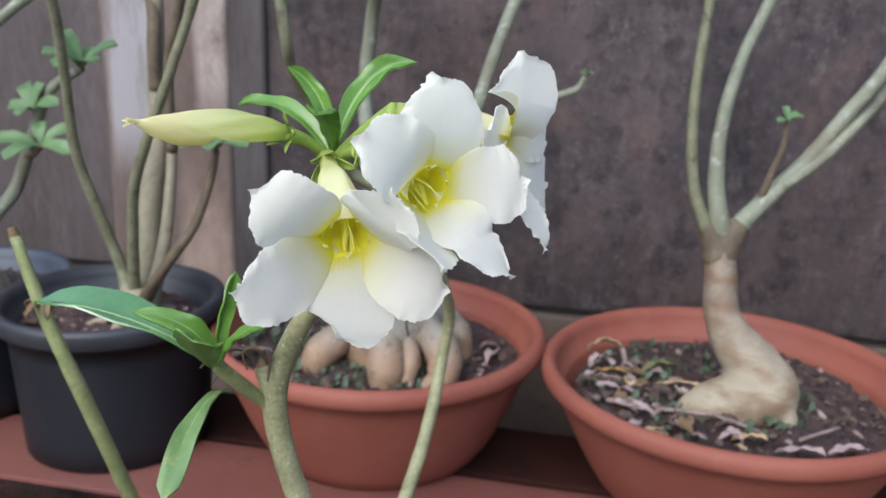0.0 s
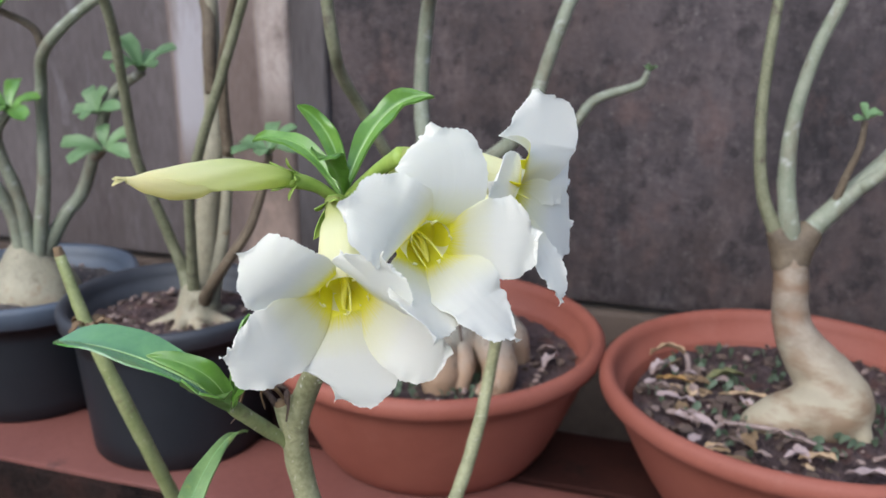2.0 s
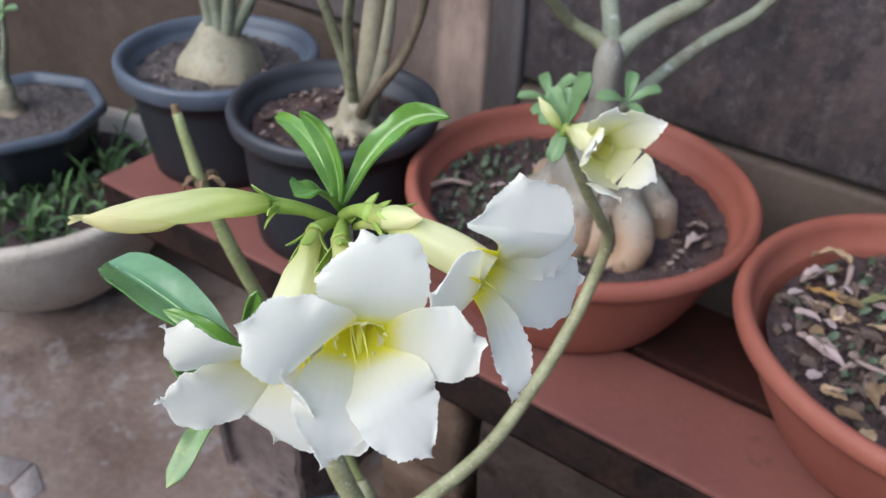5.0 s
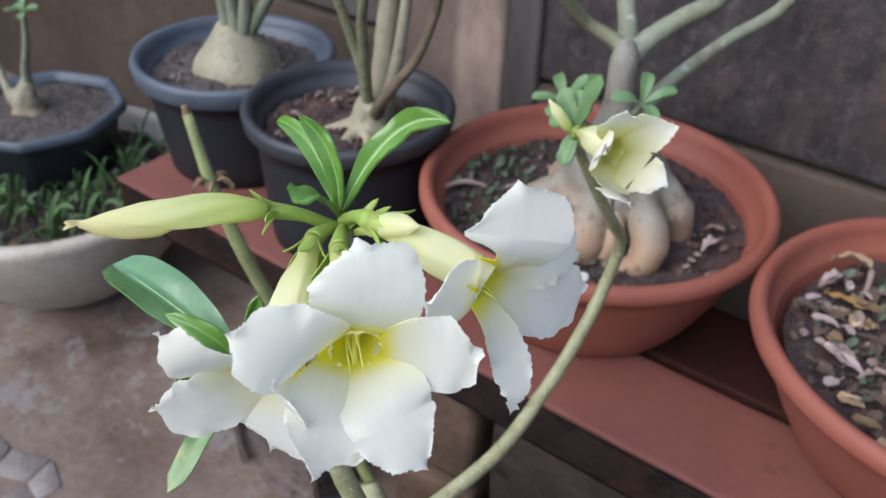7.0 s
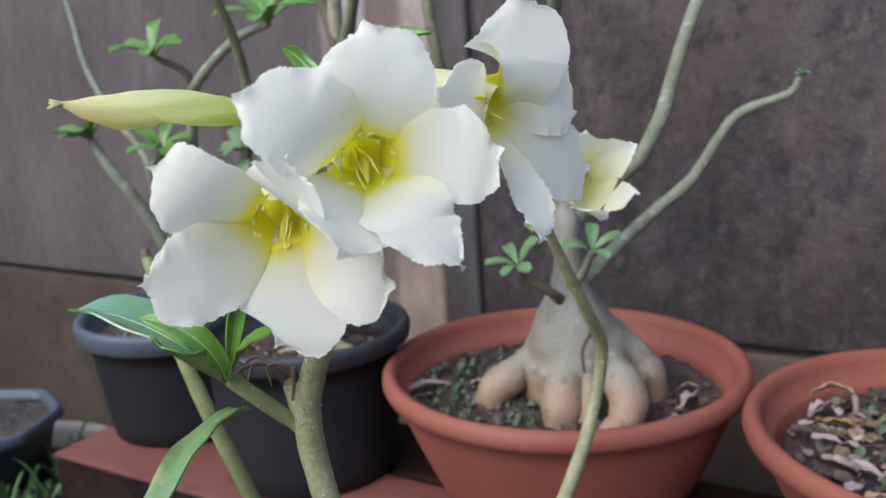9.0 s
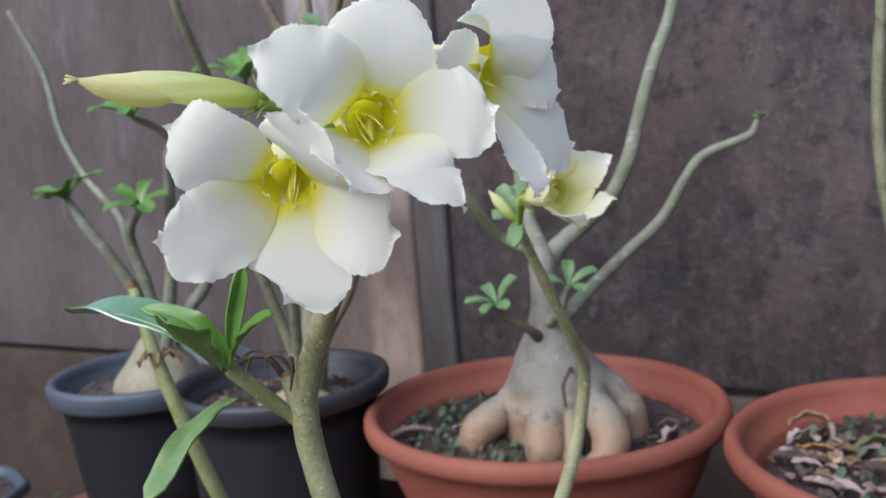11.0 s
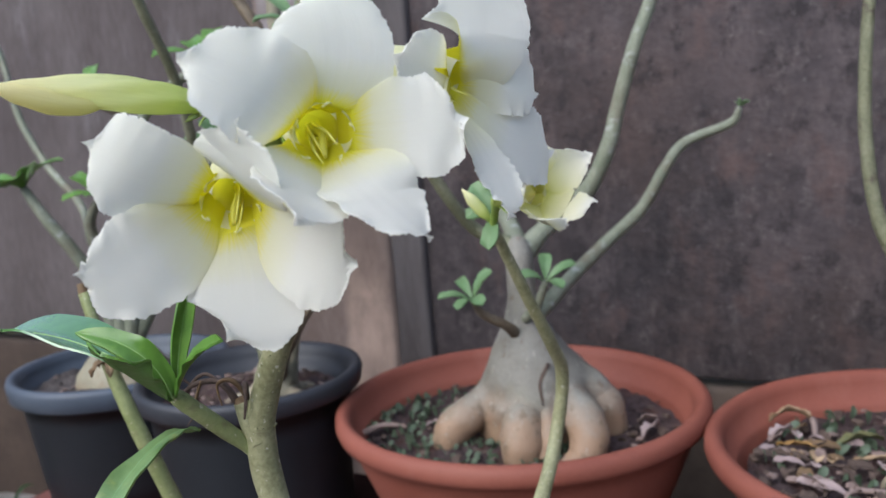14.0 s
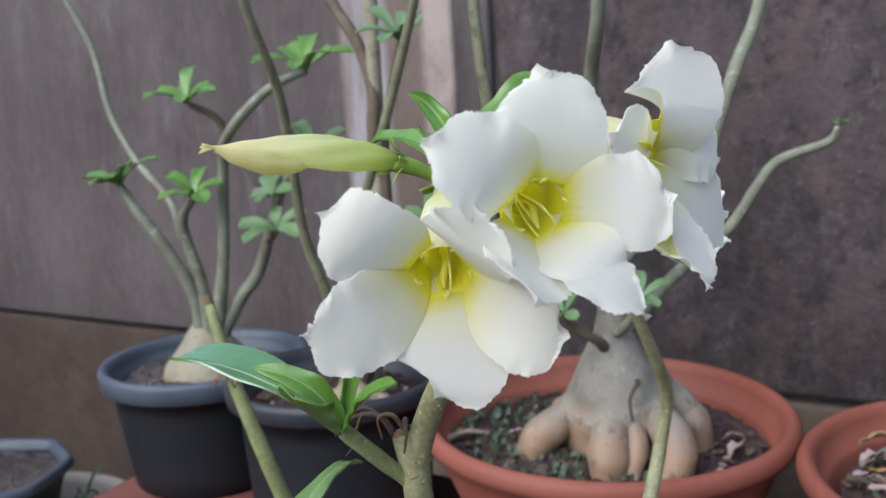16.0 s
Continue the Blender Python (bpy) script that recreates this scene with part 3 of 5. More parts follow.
def petal(C, axis, tip, rt, width, seed, cup=0.0, ruffle=0.0010, lift=0.20, edge=None, full=(0.84, 0.84), twist=0.0014, base=0.78, m=100, n=33):
    """A broad fan-shaped petal with a blunt ragged end and a small off-centre point; edge: the two sides of its widest place;
    full: how square each end corner is; twist: one side lies over the next petal."""
    rnd = random.Random(seed)
    C, axis, tip = Vector(C), Vector(axis).normalized(), Vector(tip)
    d = tip - C
    out = (d - axis * d.dot(axis)).normalized()
    a = C + out * rt
    whole = (tip - a).length
    tip = tip - (tip - a).normalized() * min(0.0028, whole * 0.09)
    span = (tip - a).length
    c = a + axis * span * lift + out * span * 0.42
    lean = rnd.uniform(-0.08, 0.08)
    if edge:
        e0, e1 = Vector(edge[0]), Vector(edge[1])
        c = ((e0 + e1) / 2 - 0.16 * a - 0.36 * tip) / 0.48
        c = c.lerp(a.lerp(tip, 0.45) + axis * span * 0.15, 0.25)
        width, lean = (e1 - e0).length, 0.0
        across = (e1 - e0).normalized()
    h0, hw = rt * base, width / 2
    xs = (0.0, 0.14, 0.34, 0.60, 0.80, 0.91, 0.97, 1.0)
    form = [(h0, max(h0, hw * 0.82), hw * 1.05, hw * 1.05, hw * (0.52 + 0.48 * q), hw * (0.13 + 0.75 * q), hw * (0.04 + 0.46 * q), 0.0032) for q in full]
    ks = [-0.9, -0.6, -0.3] + [i / m for i in range(m + 1)] + [1.015, 1.03, 1.045, 1.06]
    rows = []
    for k in ks:
        s = 1 - (1 - min(max(k, 0), 1)) ** 1.6
        p = a * (1 - s) ** 2 + c * 2 * s * (1 - s) + tip * s * s
        t = (2 * (1 - s) * (c - a) + 2 * s * (tip - c)).normalized()
        side = t.cross(axis)
        if side.length < 0.2:
            side = t.cross(out)
        side.normalize()
        if edge:
            g = across if across.dot(side) > 0 else -across
            g = g - t * g.dot(t)
            side = side.lerp(g.normalized(), min(1, s * 1.8)).normalized()
        nrm = side.cross(t).normalized()
        hs = [smooth_steps(s, xs, f) for f in form]
        if k > 1:
            p = p + t * ((whole - span) * (k - 1) / 0.06)
            hs = [0.0002 + 0.0026 * ((1.06 - k) / 0.06) ** 1.3] * 2
        if k < 0:
            p = p + (axis * 0.0085 + out * rt * 0.30) * k
            hs = [h * (1 + 0.35 * k) for h in hs]
        row = []
        for j in range(n):
            u = 2 * j / (n - 1) - 1
            h = hs[0] if u < 0 else hs[1]
            x = u * h
            e = abs(u) ** 4
            far = max(0.0, (s - 0.86) / 0.14) ** 2
            key = Vector((s * span * 1400, x * 1400, seed * 3.7))
            tooth = noise.noise(key) + 0.8 * noise.noise(key * 0.42 + Vector((0, 0, 5)))
            slow = noise.noise(Vector((s * span * 130, x * 130, seed + 7)))
            small = min(1.0, h / 0.004) if 0 < k <= 1 else 0.0
            inner = min(1.0, max(0.0, s * 2.2 - 0.15))
            x += (1 if u > 0 else -1) * e * small * (0.00066 * tooth + 0.0008 * slow) * inner
            along = far * small * (0.00070 * tooth + 0.0007 * slow)
            fold = ruffle * small * inner * (e * 1.7 * noise.noise(Vector((s * span * 210, u * 1.5, seed + 13))) + far * 1.3 * noise.noise(Vector((x * 210, 2, seed + 3))) + 0.5 * noise.noise(Vector((s * span * 70, x * 85, seed + 5))))
            rib = 0.00003 * math.sin(x * 1500 / (0.45 + s)) * (1 - abs(u)) * small
            q = p + t * along + side * (x + lean * hw * math.sin(s * math.pi)) + nrm * (cup * h * (u * u - 0.3) * s + fold + rib + twist * u * math.sin(min(1, s * 1.6) * math.pi / 2) * (1 if k > 0 else 0))
            row.append((q, nrm, (min(max(k, 0), 1), u * 0.5 + 0.5)))
        rows.append(row)
    return blade(bmesh.new(), rows, 0.00028)


def uv_tube(P, R, sides=20, n=8, flute=0.0, open_end=True, twist=0.0):
    """A swept tube whose first UV runs along it."""
    bm = bmesh.new()
    uvl = bm.loops.layers.uv.verify()
    L = spline(P, n)
    up = Vector((0.2, 0.3, 0.9))
    rings, uv = [], {}
    for i, p in enumerate(L):
        t = (L[min(i + 1, len(L) - 1)] - L[max(i - 1, 0)]).normalized()
        u = (up - t * up.dot(t)).normalized()
        up = u
        w = t.cross(u)
        s = i / (len(L) - 1)
        f = s * (len(R) - 1)
        k = min(int(f), len(R) - 2)
        g = f - k
        r = R[k] + (R[k + 1] - R[k]) * (g * g * (3 - 2 * g) * 0.5 + g * 0.5)
        ring = []
        for j in range(sides):
            a = 2 * math.pi * j / sides
            q = r * (1 + flute * math.cos(5 * (a + twist * s)) * math.sin(math.pi * min(1, s * 1.1)) + 0.02 * noise.noise(Vector((math.cos(a) * 3, math.sin(a) * 3, s * 6))))
            v = bm.verts.new(p + (u * math.cos(a) + w * math.sin(a)) * q)
            uv[v] = (s, j / sides)
            ring.append(v)
        rings.append(ring)
    for a, b in zip(rings, rings[1:]):
        for j in range(sides):
            bm.faces.new((a[j], a[(j + 1) % sides], b[(j + 1) % sides], b[j]))
    if not open_end:
        bm.faces.new(rings[-1])
    bm.faces.new(rings[0][::-1])
    for f in bm.faces:
        for lp in f.loops:
            lp[uvl].uv = uv[lp.vert]
    return bm


def calyx(base, axis, parent, size=0.009, seed=0, reflex=0.4):
    """Five pointed sepals round the foot of a tube."""
    base, axis = Vector(base), Vector(axis).normalized()
    u = axis.orthogonal().normalized()
    w = axis.cross(u)
    rnd = random.Random(seed)
    for k in range(5):
        a = 2 * math.pi * k / 5 + rnd.uniform(-0.2, 0.2)
        d = u * math.cos(a) + w * math.sin(a)
        s = size * rnd.uniform(0.85, 1.15)
        b = base + d * 0.0025
        leaf(b, b + axis * s * 0.45 + d * s * 0.25, b + axis * s * 0.9 + d * s * reflex, s * 0.32, axis * 0.4 - d, M_SEPAL, parent, 0.3, 0, 0.35, rib=False, thick=0.0004, name="sepal", m=6, n=5)


def flower(base, throat, tips, label, petal_mat_=None, rt=0.0085, width=0.030, seed=1, lifts=(), cup=0.0, threads=True, neck=0.0042, belly=0.0078, scale=1.0, full=(), crown=True):
    """A trumpet flower: tube, throat, five petals, crown scales and stamen threads."""
    base, throat = Vector(base), Vector(throat)
    axis = (throat - base).normalized()
    f = thing("flower", base, label, "flower", "flowers of the desert rose")
    sag = Vector((0, 0, 0.0012))
    P = [base, base.lerp(throat, 0.35) + sag, base.lerp(throat, 0.7) + sag, throat]
    part("tube", uv_tube(P, [neck * 0.8, neck * 0.9, belly * 0.85, belly, belly * 1.0, rt * 0.96], 50, 8, 0.06), M_TUBE, f, "pale yellow-green ribbed flower tube")
    Q = [base.lerp(throat, 0.62), base.lerp(throat, 0.78) + sag * 0.5, throat - axis * 0.0062]
    part("throat", uv_tube(Q, [0.0035, belly * 0.62, belly * 0.74, rt * 0.70], 24, 8), M_THROAT if threads else M_BUD_FOLD, f, "lime yellow throat")
    calyx(base, axis, f, 0.0125 * scale, seed, 0.6)
    for k, tip in enumerate(tips):
        lf = lifts[k] if lifts else 0.20
        pb = petal(throat, axis, tip[0], rt * 0.95, width, seed * 10 + k, cup, lift=lf, edge=tip[1:], full=full[k] if full else (0.84, 0.84))
        part("petal", pb, petal_mat_ or M_PETAL, f)
    if threads:
        u = axis.orthogonal().normalized()
        w = axis.cross(u)
        rnd = random.Random(seed)
        low_lip = (Vector((0, 0, -1)) + axis * axis.z).normalized()
        part("anther_column", tube(bmesh.new(), [throat - axis * 0.013 + low_lip * 0.001, throat - axis * 0.007 + low_lip * 0.0012 + axis.cross(low_lip) * 0.0012, throat - axis * 0.002 + low_lip * 0.0036, throat + axis * 0.0005 + low_lip * 0.0062], [0.0014, 0.0013, 0.0011, 0.0005], 9, 6, 0.25, seed), M_CROWN, f, "pale twisted anther column")
        for k in range(5):
            a = 2 * math.pi * (k + 0.5) / 5
            d = u * math.cos(a) + w * math.sin(a)
            for sd in (1,) if crown else ():
                v_ = axis.cross(d) * sd
                c0 = throat + d * rt * 0.99 - axis * 0.0012 + v_ * 0.0004
                part("crown_scale", blade(bmesh.new(), leaf_rows(c0 - axis * 0.0012, c0 + axis * 0.0012 + v_ * 0.0008, c0 + axis * 0.0020 - d * 0.0016 + v_ * 0.0022, 0.0020, axis * 0.4 - d, 0.3, 0, 0.4, m=6, n=5, w=0.5), 0.0004), M_CROWN, f, "small yellow crown scale")
            if k > 2:
                continue
            g = throat - axis * 0.014 + d * 0.0012
            e = throat + axis * rnd.uniform(0.0, 0.006) + d * 0.0018 + Vector((0.0016 * rnd.uniform(-1, 1), 0, -0.0062 * rnd.uniform(0.6, 1.2)))
            part("stamen", tube(bmesh.new(), [g, g.lerp(e, 0.5) + axis * 0.001 + d * 0.0008, g.lerp(e, 0.8) + d * 0.0004, e], [0.0006, 0.0004, 0.00022, 0.0001], 6, 5, 0.3, k), M_THREAD, f)
    return f


def cluster(parent, at, lean, count, length, width, material, seed=1, spread=0.9, label="leaf"):
    """A whorl of small leaves at a twig's end."""
    at, lean = Vector(at), Vector(lean).normalized()
    u = lean.orthogonal().normalized()
    w = lean.cross(u)
    rnd = random.Random(seed)
    for k in range(count):
        a = 2 * math.pi * k / count + rnd.uniform(-0.3, 0.3)
        d = u * math.cos(a) + w * math.sin(a)
        s = length * rnd.uniform(0.65, 1.1)
        g = lean * rnd.uniform(0.25, 0.9) + d * spread
        g.normalize()
        tip = at + g * s + Vector((0, 0, -0.08 * s))
        mid = at + g * s * 0.5 + lean * s * 0.12
        leaf(at + g * 0.002, mid, tip, width * rnd.uniform(0.8, 1.15), lean + d * 0.1, material, parent, 0.25, 0.1, 0.66, rib=False, m=10, n=7, seed=k)

# ---- ground and wall ----
GROUND, BENCH, WALL_Y = -0.13, 0.285, 1.165


def sheet():
    bm = bmesh.new()
    xs = [-60, -12, -4, -2.2] + [-1.8 + 0.05 * i for i in range(47)] + [0.9, 1.6, 4, 12, 60]
    ys = [-60, -12, -4, -1.2] + [-0.6 + 0.05 * i for i in range(36)] + [1.6, 4, 12, 60]
    grid = [[bm.verts.new((x, y, GROUND + 0.006 * noise.noise(Vector((x * 3, y * 3, 0))) + 0.003 * noise.noise(Vector((x * 14, y * 14, 4))))) for x in xs] for y in ys]
    for a, b in zip(grid, grid[1:]):
        for j in range(len(xs) - 1):
            bm.faces.new((a[j], a[j + 1], b[j + 1], b[j]))
    return bm


ground = part("ground", sheet(), M_GROUND)
tagged(ground, "worn pinkish brown cement yard floor with pale stones", "ground", kind="structure")


def slab(name, x0, x1, z0, z1, material, label, y=WALL_Y):
    bm = box(bmesh.new(), (x0, y, z0), (x1, y + 0.06, z1), 0.006, 2, 0.0025, 6)
    return tagged(part(name, bm, material), label, "wall", kind="structure")


slab("wall_north", -0.54, 5.0, 0.336, 1.25, M_WALL, "dark weathered purple-grey cement wall slab")
slab("wall_north_left", -5.0, -0.72, 0.336, 1.25, M_WALL_L, "brownish grey weathered cement wall slab")
slab("wall_north_base", -0.54, 5.0, GROUND - 0.05, 0.326, M_WALL_LOW_R, "tan brown lower cement wall slab", WALL_Y - 0.004)
slab("wall_north_left_base", -5.0, -0.72, GROUND - 0.05, 0.326, M_WALL_LOW, "warm brown lower cement wall slab", WALL_Y - 0.004)
post = part("wall_post", box(bmesh.new(), (-0.758, WALL_Y - 0.018, GROUND - 0.05), (-0.556, WALL_Y + 0.09, 1.29), 0.008, 2, 0.004, 8), M_POST)
tagged(post, "pinkish cement wall post with whitish lime streaks", "wall post", kind="structure")
post = part("wall_post_edge", box(bmesh.new(), (-0.560, WALL_Y - 0.012, GROUND - 0.05), (-0.502, WALL_Y + 0.09, 1.29), 0.006, 2, 0.004, 8), M_POST_DARK)
tagged(post, "grey-brown cement edge strip beside the wall post", "wall post", kind="structure")

# unseen walls, added to hold back low sky light from behind and the sides
slab("wall_south", -5.0, 5.0, GROUND - 0.05, 1.5, M_WALL_L, "unseen brownish wall added behind the viewer to block low sky light", -3.6)
slab("wall_east", -0.5, 0.5, GROUND - 0.05, 2.0, M_WALL_L, "unseen brownish side wall added to block low sky light")
slab("wall_west", -0.5, 0.5, GROUND - 0.05, 2.0, M_WALL_L, "unseen brownish side wall added to block low sky light")
for name, x in (("wall_east", 3.2), ("wall_west", -3.6)):
    o_ = bpy.data.objects[name]
    o_.matrix_basis = pose(x, -0.5, 0, 0, 0, 90) @ Matrix.Diagonal((3.5, 1, 1, 1)) @ Matrix.Translation((0, -WALL_Y, 0))

# ---- bench of red cement on blocks ----
bench = thing("bench", (-0.3, 0.77, GROUND), "low garden bench of red painted cement, dark edges, on blocks", "bench")
part("seat", box(bmesh.new(), (-0.822, 0.650, BENCH - 0.004), (1.6, 0.768, BENCH), 0.0016, 2, 0.0010, 14), M_RED, bench, "red painted cement top, faded and chipped")
part("front_edge", box(bmesh.new(), (-0.822, 0.6495, BENCH - 0.062), (1.6, 0.768, BENCH - 0.0045), 0.005, 2, 0.003, 14), M_DARK_EDGE, bench, "near-black cement edge with reddish patches under the red top")
part("back_slab", box(bmesh.new(), (-0.822, 0.781, BENCH - 0.060), (1.6, 0.893, BENCH - 0.003), 0.004, 2, 0.002, 14), M_RED_SHADE, bench, "patchy red rear plank, shade behind the pots put into its dark colour")
for x0, x1, y0, z1 in ((-0.386, -0.268, 0.678, 0.0), (-0.247, 0.118, 0.664, 0.0), (0.132, 0.505, 0.668, 0.0), (0.520, 0.89, 0.665, 0.0), (0.905, 1.28, 0.667, 0.0)):
    for k, (lo, hi) in enumerate(((GROUND - 0.005, 0.040), (0.048, BENCH - 0.064))):
        part("support_block", box(bmesh.new(), (x0 + 0.006 * k, y0 + 0.005 * k, lo), (x1 - 0.004 * k, 0.87, hi), 0.009, 2, 0.006, 6), M_BLOCK if x0 > -0.3 else M_BLOCK_BROWN, bench)


def hollow_block():
    """A short clay block with an open hollow sunk into its face, behind a rounded lip."""
    bm = bmesh.new()
    lo, hi = Vector((-0.645, 0.634, GROUND - 0.004)), Vector((-0.485, 0.79, 0.062))
    bmesh.ops.create_cube(bm, size=1, matrix=Matrix.Translation((lo + hi) / 2) @ Matrix.Diagonal((*(hi - lo), 1)))
    face = min(bm.faces, key=lambda f: f.calc_center_median().y)
    bmesh.ops.inset_region(bm, faces=[face], thickness=0.017, depth=0.0)
    inner = min(bm.faces, key=lambda f: (round(f.calc_center_median().y, 4), f.calc_area() if len(f.verts) == 4 and abs(f.calc_center_median().x + 0.565) < 0.01 and abs(f.calc_center_median().z - (lo.z + hi.z) / 2) < 0.01 else 9))
    deep = bmesh.ops.extrude_discrete_faces(bm, faces=[inner])["faces"][0]
    bmesh.ops.translate(bm, verts=deep.verts, vec=(0, 0.020, 0))
    sharp = [e for e in bm.edges if len(e.link_faces) == 2 and e.calc_face_angle(0) > 1]
    bmesh.ops.bevel(bm, geom=sharp, offset=0.007, segments=3, affect="EDGES", profile=0.5)
    bmesh.ops.subdivide_edges(bm, edges=[e for e in bm.edges if e.calc_length() > 0.03], cuts=5, use_grid_fill=True)
    for v in bm.verts:
        v.co += Vector((noise.noise(v.co * 23), noise.noise(v.co * 23 + Vector((9, 0, 0))), noise.noise(v.co * 23 + Vector((0, 9, 0))))) * 0.008
    return bm


block = thing("clay_block", (-0.56, 0.7, GROUND), "worn purple-brown hollow clay block standing under the bench front", "block")
part("body", hollow_block(), M_CLAY, block)

# ---- pots ----
def bowl(name, c, R, rim, base_r, label, soil_z):
    """A plastic bowl with a rolled lip and a stepped inner wall."""
    h = rim - BENCH
    b = thing(name, (c[0], c[1], BENCH), label, "flower pot", "terracotta bowls")
    prof = [(0.001, 0.004), (base_r * 0.8, 0.003), (base_r - 0.006, 0.0), (base_r, 0.003)]
    for k in range(1, 9):
        s = k / 8
        prof.append((base_r + (R - 0.010 - base_r) * (s ** 0.80), 0.003 + (h - 0.024) * s))
    prof += [(R - 0.008, h - 0.020), (R - 0.001, h - 0.0185), (R + 0.001, h - 0.013), (R + 0.0005, h - 0.005), (R - 0.004, h - 0.0005), (R - 0.008, h), (R - 0.0125, h - 0.003), (R - 0.015, h - 0.010)]
    prof += [(R - 0.019, h - 0.026), (R - 0.0235, h - 0.0275), (R - 0.025, h - 0.033), (R - 0.034, h - 0.060), (base_r - 0.01, 0.012), (0.001, 0.010)]
    bm = bmesh.new()
    lathe(bm, prof, (c[0], c[1], BENCH), 96, 0.004, c[0] * 9)
    bmesh.ops.remove_doubles(bm, verts=bm.verts, dist=0.0004)
    part("bowl_body", bm, M_TERRA, b)
    return b


def soil(name, c, r, z, material, label, seed=0.0, rough=0.006, rise=0.004):
    bm = bmesh.new()
    prof = [(r * k / 26, 0) for k in range(26, 0, -1)]
    rings = lathe(bm, prof, (c[0], c[1], z), 90)
    for v in bm.verts:
        d = math.hypot(v.co.x - c[0], v.co.y - c[1]) / r
        v.co.z += rise * (1 - d * d) + rough * noise.noise(v.co * 45 + Vector((seed, 0, 0))) + rough * 0.7 * noise.noise(v.co * 130 + Vector((seed, 5, 0)))
    bm.faces.new(rings[-1])
    s = part(name, bm, material)
    return tagged(s, label, "soil", kind="stuff")


MC, RC, BC, AC = (-0.2365, 0.829), (0.1265, 0.8165), (-0.5137, 0.7645), (-0.7405, 0.8005)
bowl("terracotta_bowl", MC, 0.1795, 0.4215, 0.118, "wide terracotta-coloured plastic bowl with rolled rim, on the red bench", 0.385)
bowl("terracotta_bowl", RC, 0.183, 0.4175, 0.114, "wide terracotta-coloured plastic bowl full of dry litter, on the red bench", 0.38)
soil("potting_soil", MC, 0.157, 0.383, M_SOIL, "dark crumbly potting soil in the terracotta bowl", 1)
soil("potting_soil", RC, 0.150, 0.383, M_SOIL, "dark soil covered with dry leaf litter", 5)


def round_pot(name, c, R, rim, base_r, label, lip, rim_mat):
    h = rim - BENCH
    b = thing(name, (c[0], c[1], BENCH), label, "flower pot", "dark plastic pots")
    prof = [(0.001, 0.004), (base_r - 0.006, 0.0), (base_r, 0.003)]
    for k in range(1, 7):
        s = k / 6
        prof.append((base_r + (R - 0.012 - base_r) * s, 0.003 + (h - lip - 0.003) * s))
    prof += [(R - 0.011, h - lip - 0.002), (R - 0.012, h - lip + 0.002)]
    bm = bmesh.new()
    lathe(bm, prof, (c[0], c[1], BENCH), 72, 0.003, c[0] * 7)
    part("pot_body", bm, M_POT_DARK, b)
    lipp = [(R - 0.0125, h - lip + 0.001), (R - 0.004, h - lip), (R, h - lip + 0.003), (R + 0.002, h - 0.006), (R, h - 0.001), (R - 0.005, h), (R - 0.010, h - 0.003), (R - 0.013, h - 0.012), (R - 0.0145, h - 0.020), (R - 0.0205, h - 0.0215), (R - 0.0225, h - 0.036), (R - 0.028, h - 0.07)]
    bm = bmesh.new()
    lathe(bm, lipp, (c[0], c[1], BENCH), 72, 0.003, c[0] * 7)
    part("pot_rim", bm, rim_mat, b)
    return b


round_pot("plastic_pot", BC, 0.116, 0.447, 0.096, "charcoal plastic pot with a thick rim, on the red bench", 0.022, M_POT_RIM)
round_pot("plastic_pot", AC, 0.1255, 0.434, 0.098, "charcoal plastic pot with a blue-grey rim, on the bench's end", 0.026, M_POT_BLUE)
soil("potting_soil", BC, 0.093, 0.417, M_SOIL, "dark soil with pale root scraps in the charcoal pot", 9)
soil("potting_soil", AC, 0.104, 0.409, M_GRAVEL, "gritty soil in the blue-grey rimmed pot", 12)

# octagonal pot inside the big concrete bowl
CC, OC = (-1.215, 0.755), (-1.262, 0.792)
tub = thing("concrete_bowl", (CC[0], CC[1], GROUND), "thick grey concrete bowl planter overgrown with grass, on the ground", "planter")
bm = bmesh.new()
prof = [(0.001, 0.0), (0.085, 0.0), (0.110, 0.008), (0.155, 0.045), (0.201, 0.10), (0.236, 0.165), (0.252, 0.215), (0.253, 0.228), (0.246, 0.234), (0.232, 0.233), (0.224, 0.224), (0.215, 0.19), (0.14, 0.15), (0.001, 0.14)]
lathe(bm, prof, (CC[0], CC[1], GROUND), 72, 0.02, 3)
part("bowl_body", bm, M_CONCRETE, tub)
soil("planter_soil", CC, 0.219, 0.066, M_SOIL, "dark soil with scraps in the concrete bowl", 21, 0.01, 0.006)
octo = thing("octagonal_pot", (OC[0], OC[1], 0.066), "low eight-sided black plastic pot standing in the concrete bowl", "flower pot")
bm = bmesh.new()
lathe(bm, [(0.001, 0.0), (0.095, 0.0), (0.10, 0.004), (0.128, 0.104), (0.127, 0.11), (0.10, 0.03), (0.001, 0.03)], (OC[0], OC[1], 0.066), 96, 0.0, 0, 8)
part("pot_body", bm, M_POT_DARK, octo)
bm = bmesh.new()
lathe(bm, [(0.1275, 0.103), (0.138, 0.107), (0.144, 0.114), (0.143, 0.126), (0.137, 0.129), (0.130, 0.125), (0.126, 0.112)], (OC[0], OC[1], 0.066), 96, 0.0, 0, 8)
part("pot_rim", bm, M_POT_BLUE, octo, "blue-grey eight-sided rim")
soil("potting_soil", OC, 0.121, 0.176, M_GRAVEL, "gritty soil in the eight-sided pot", 31, 0.004)

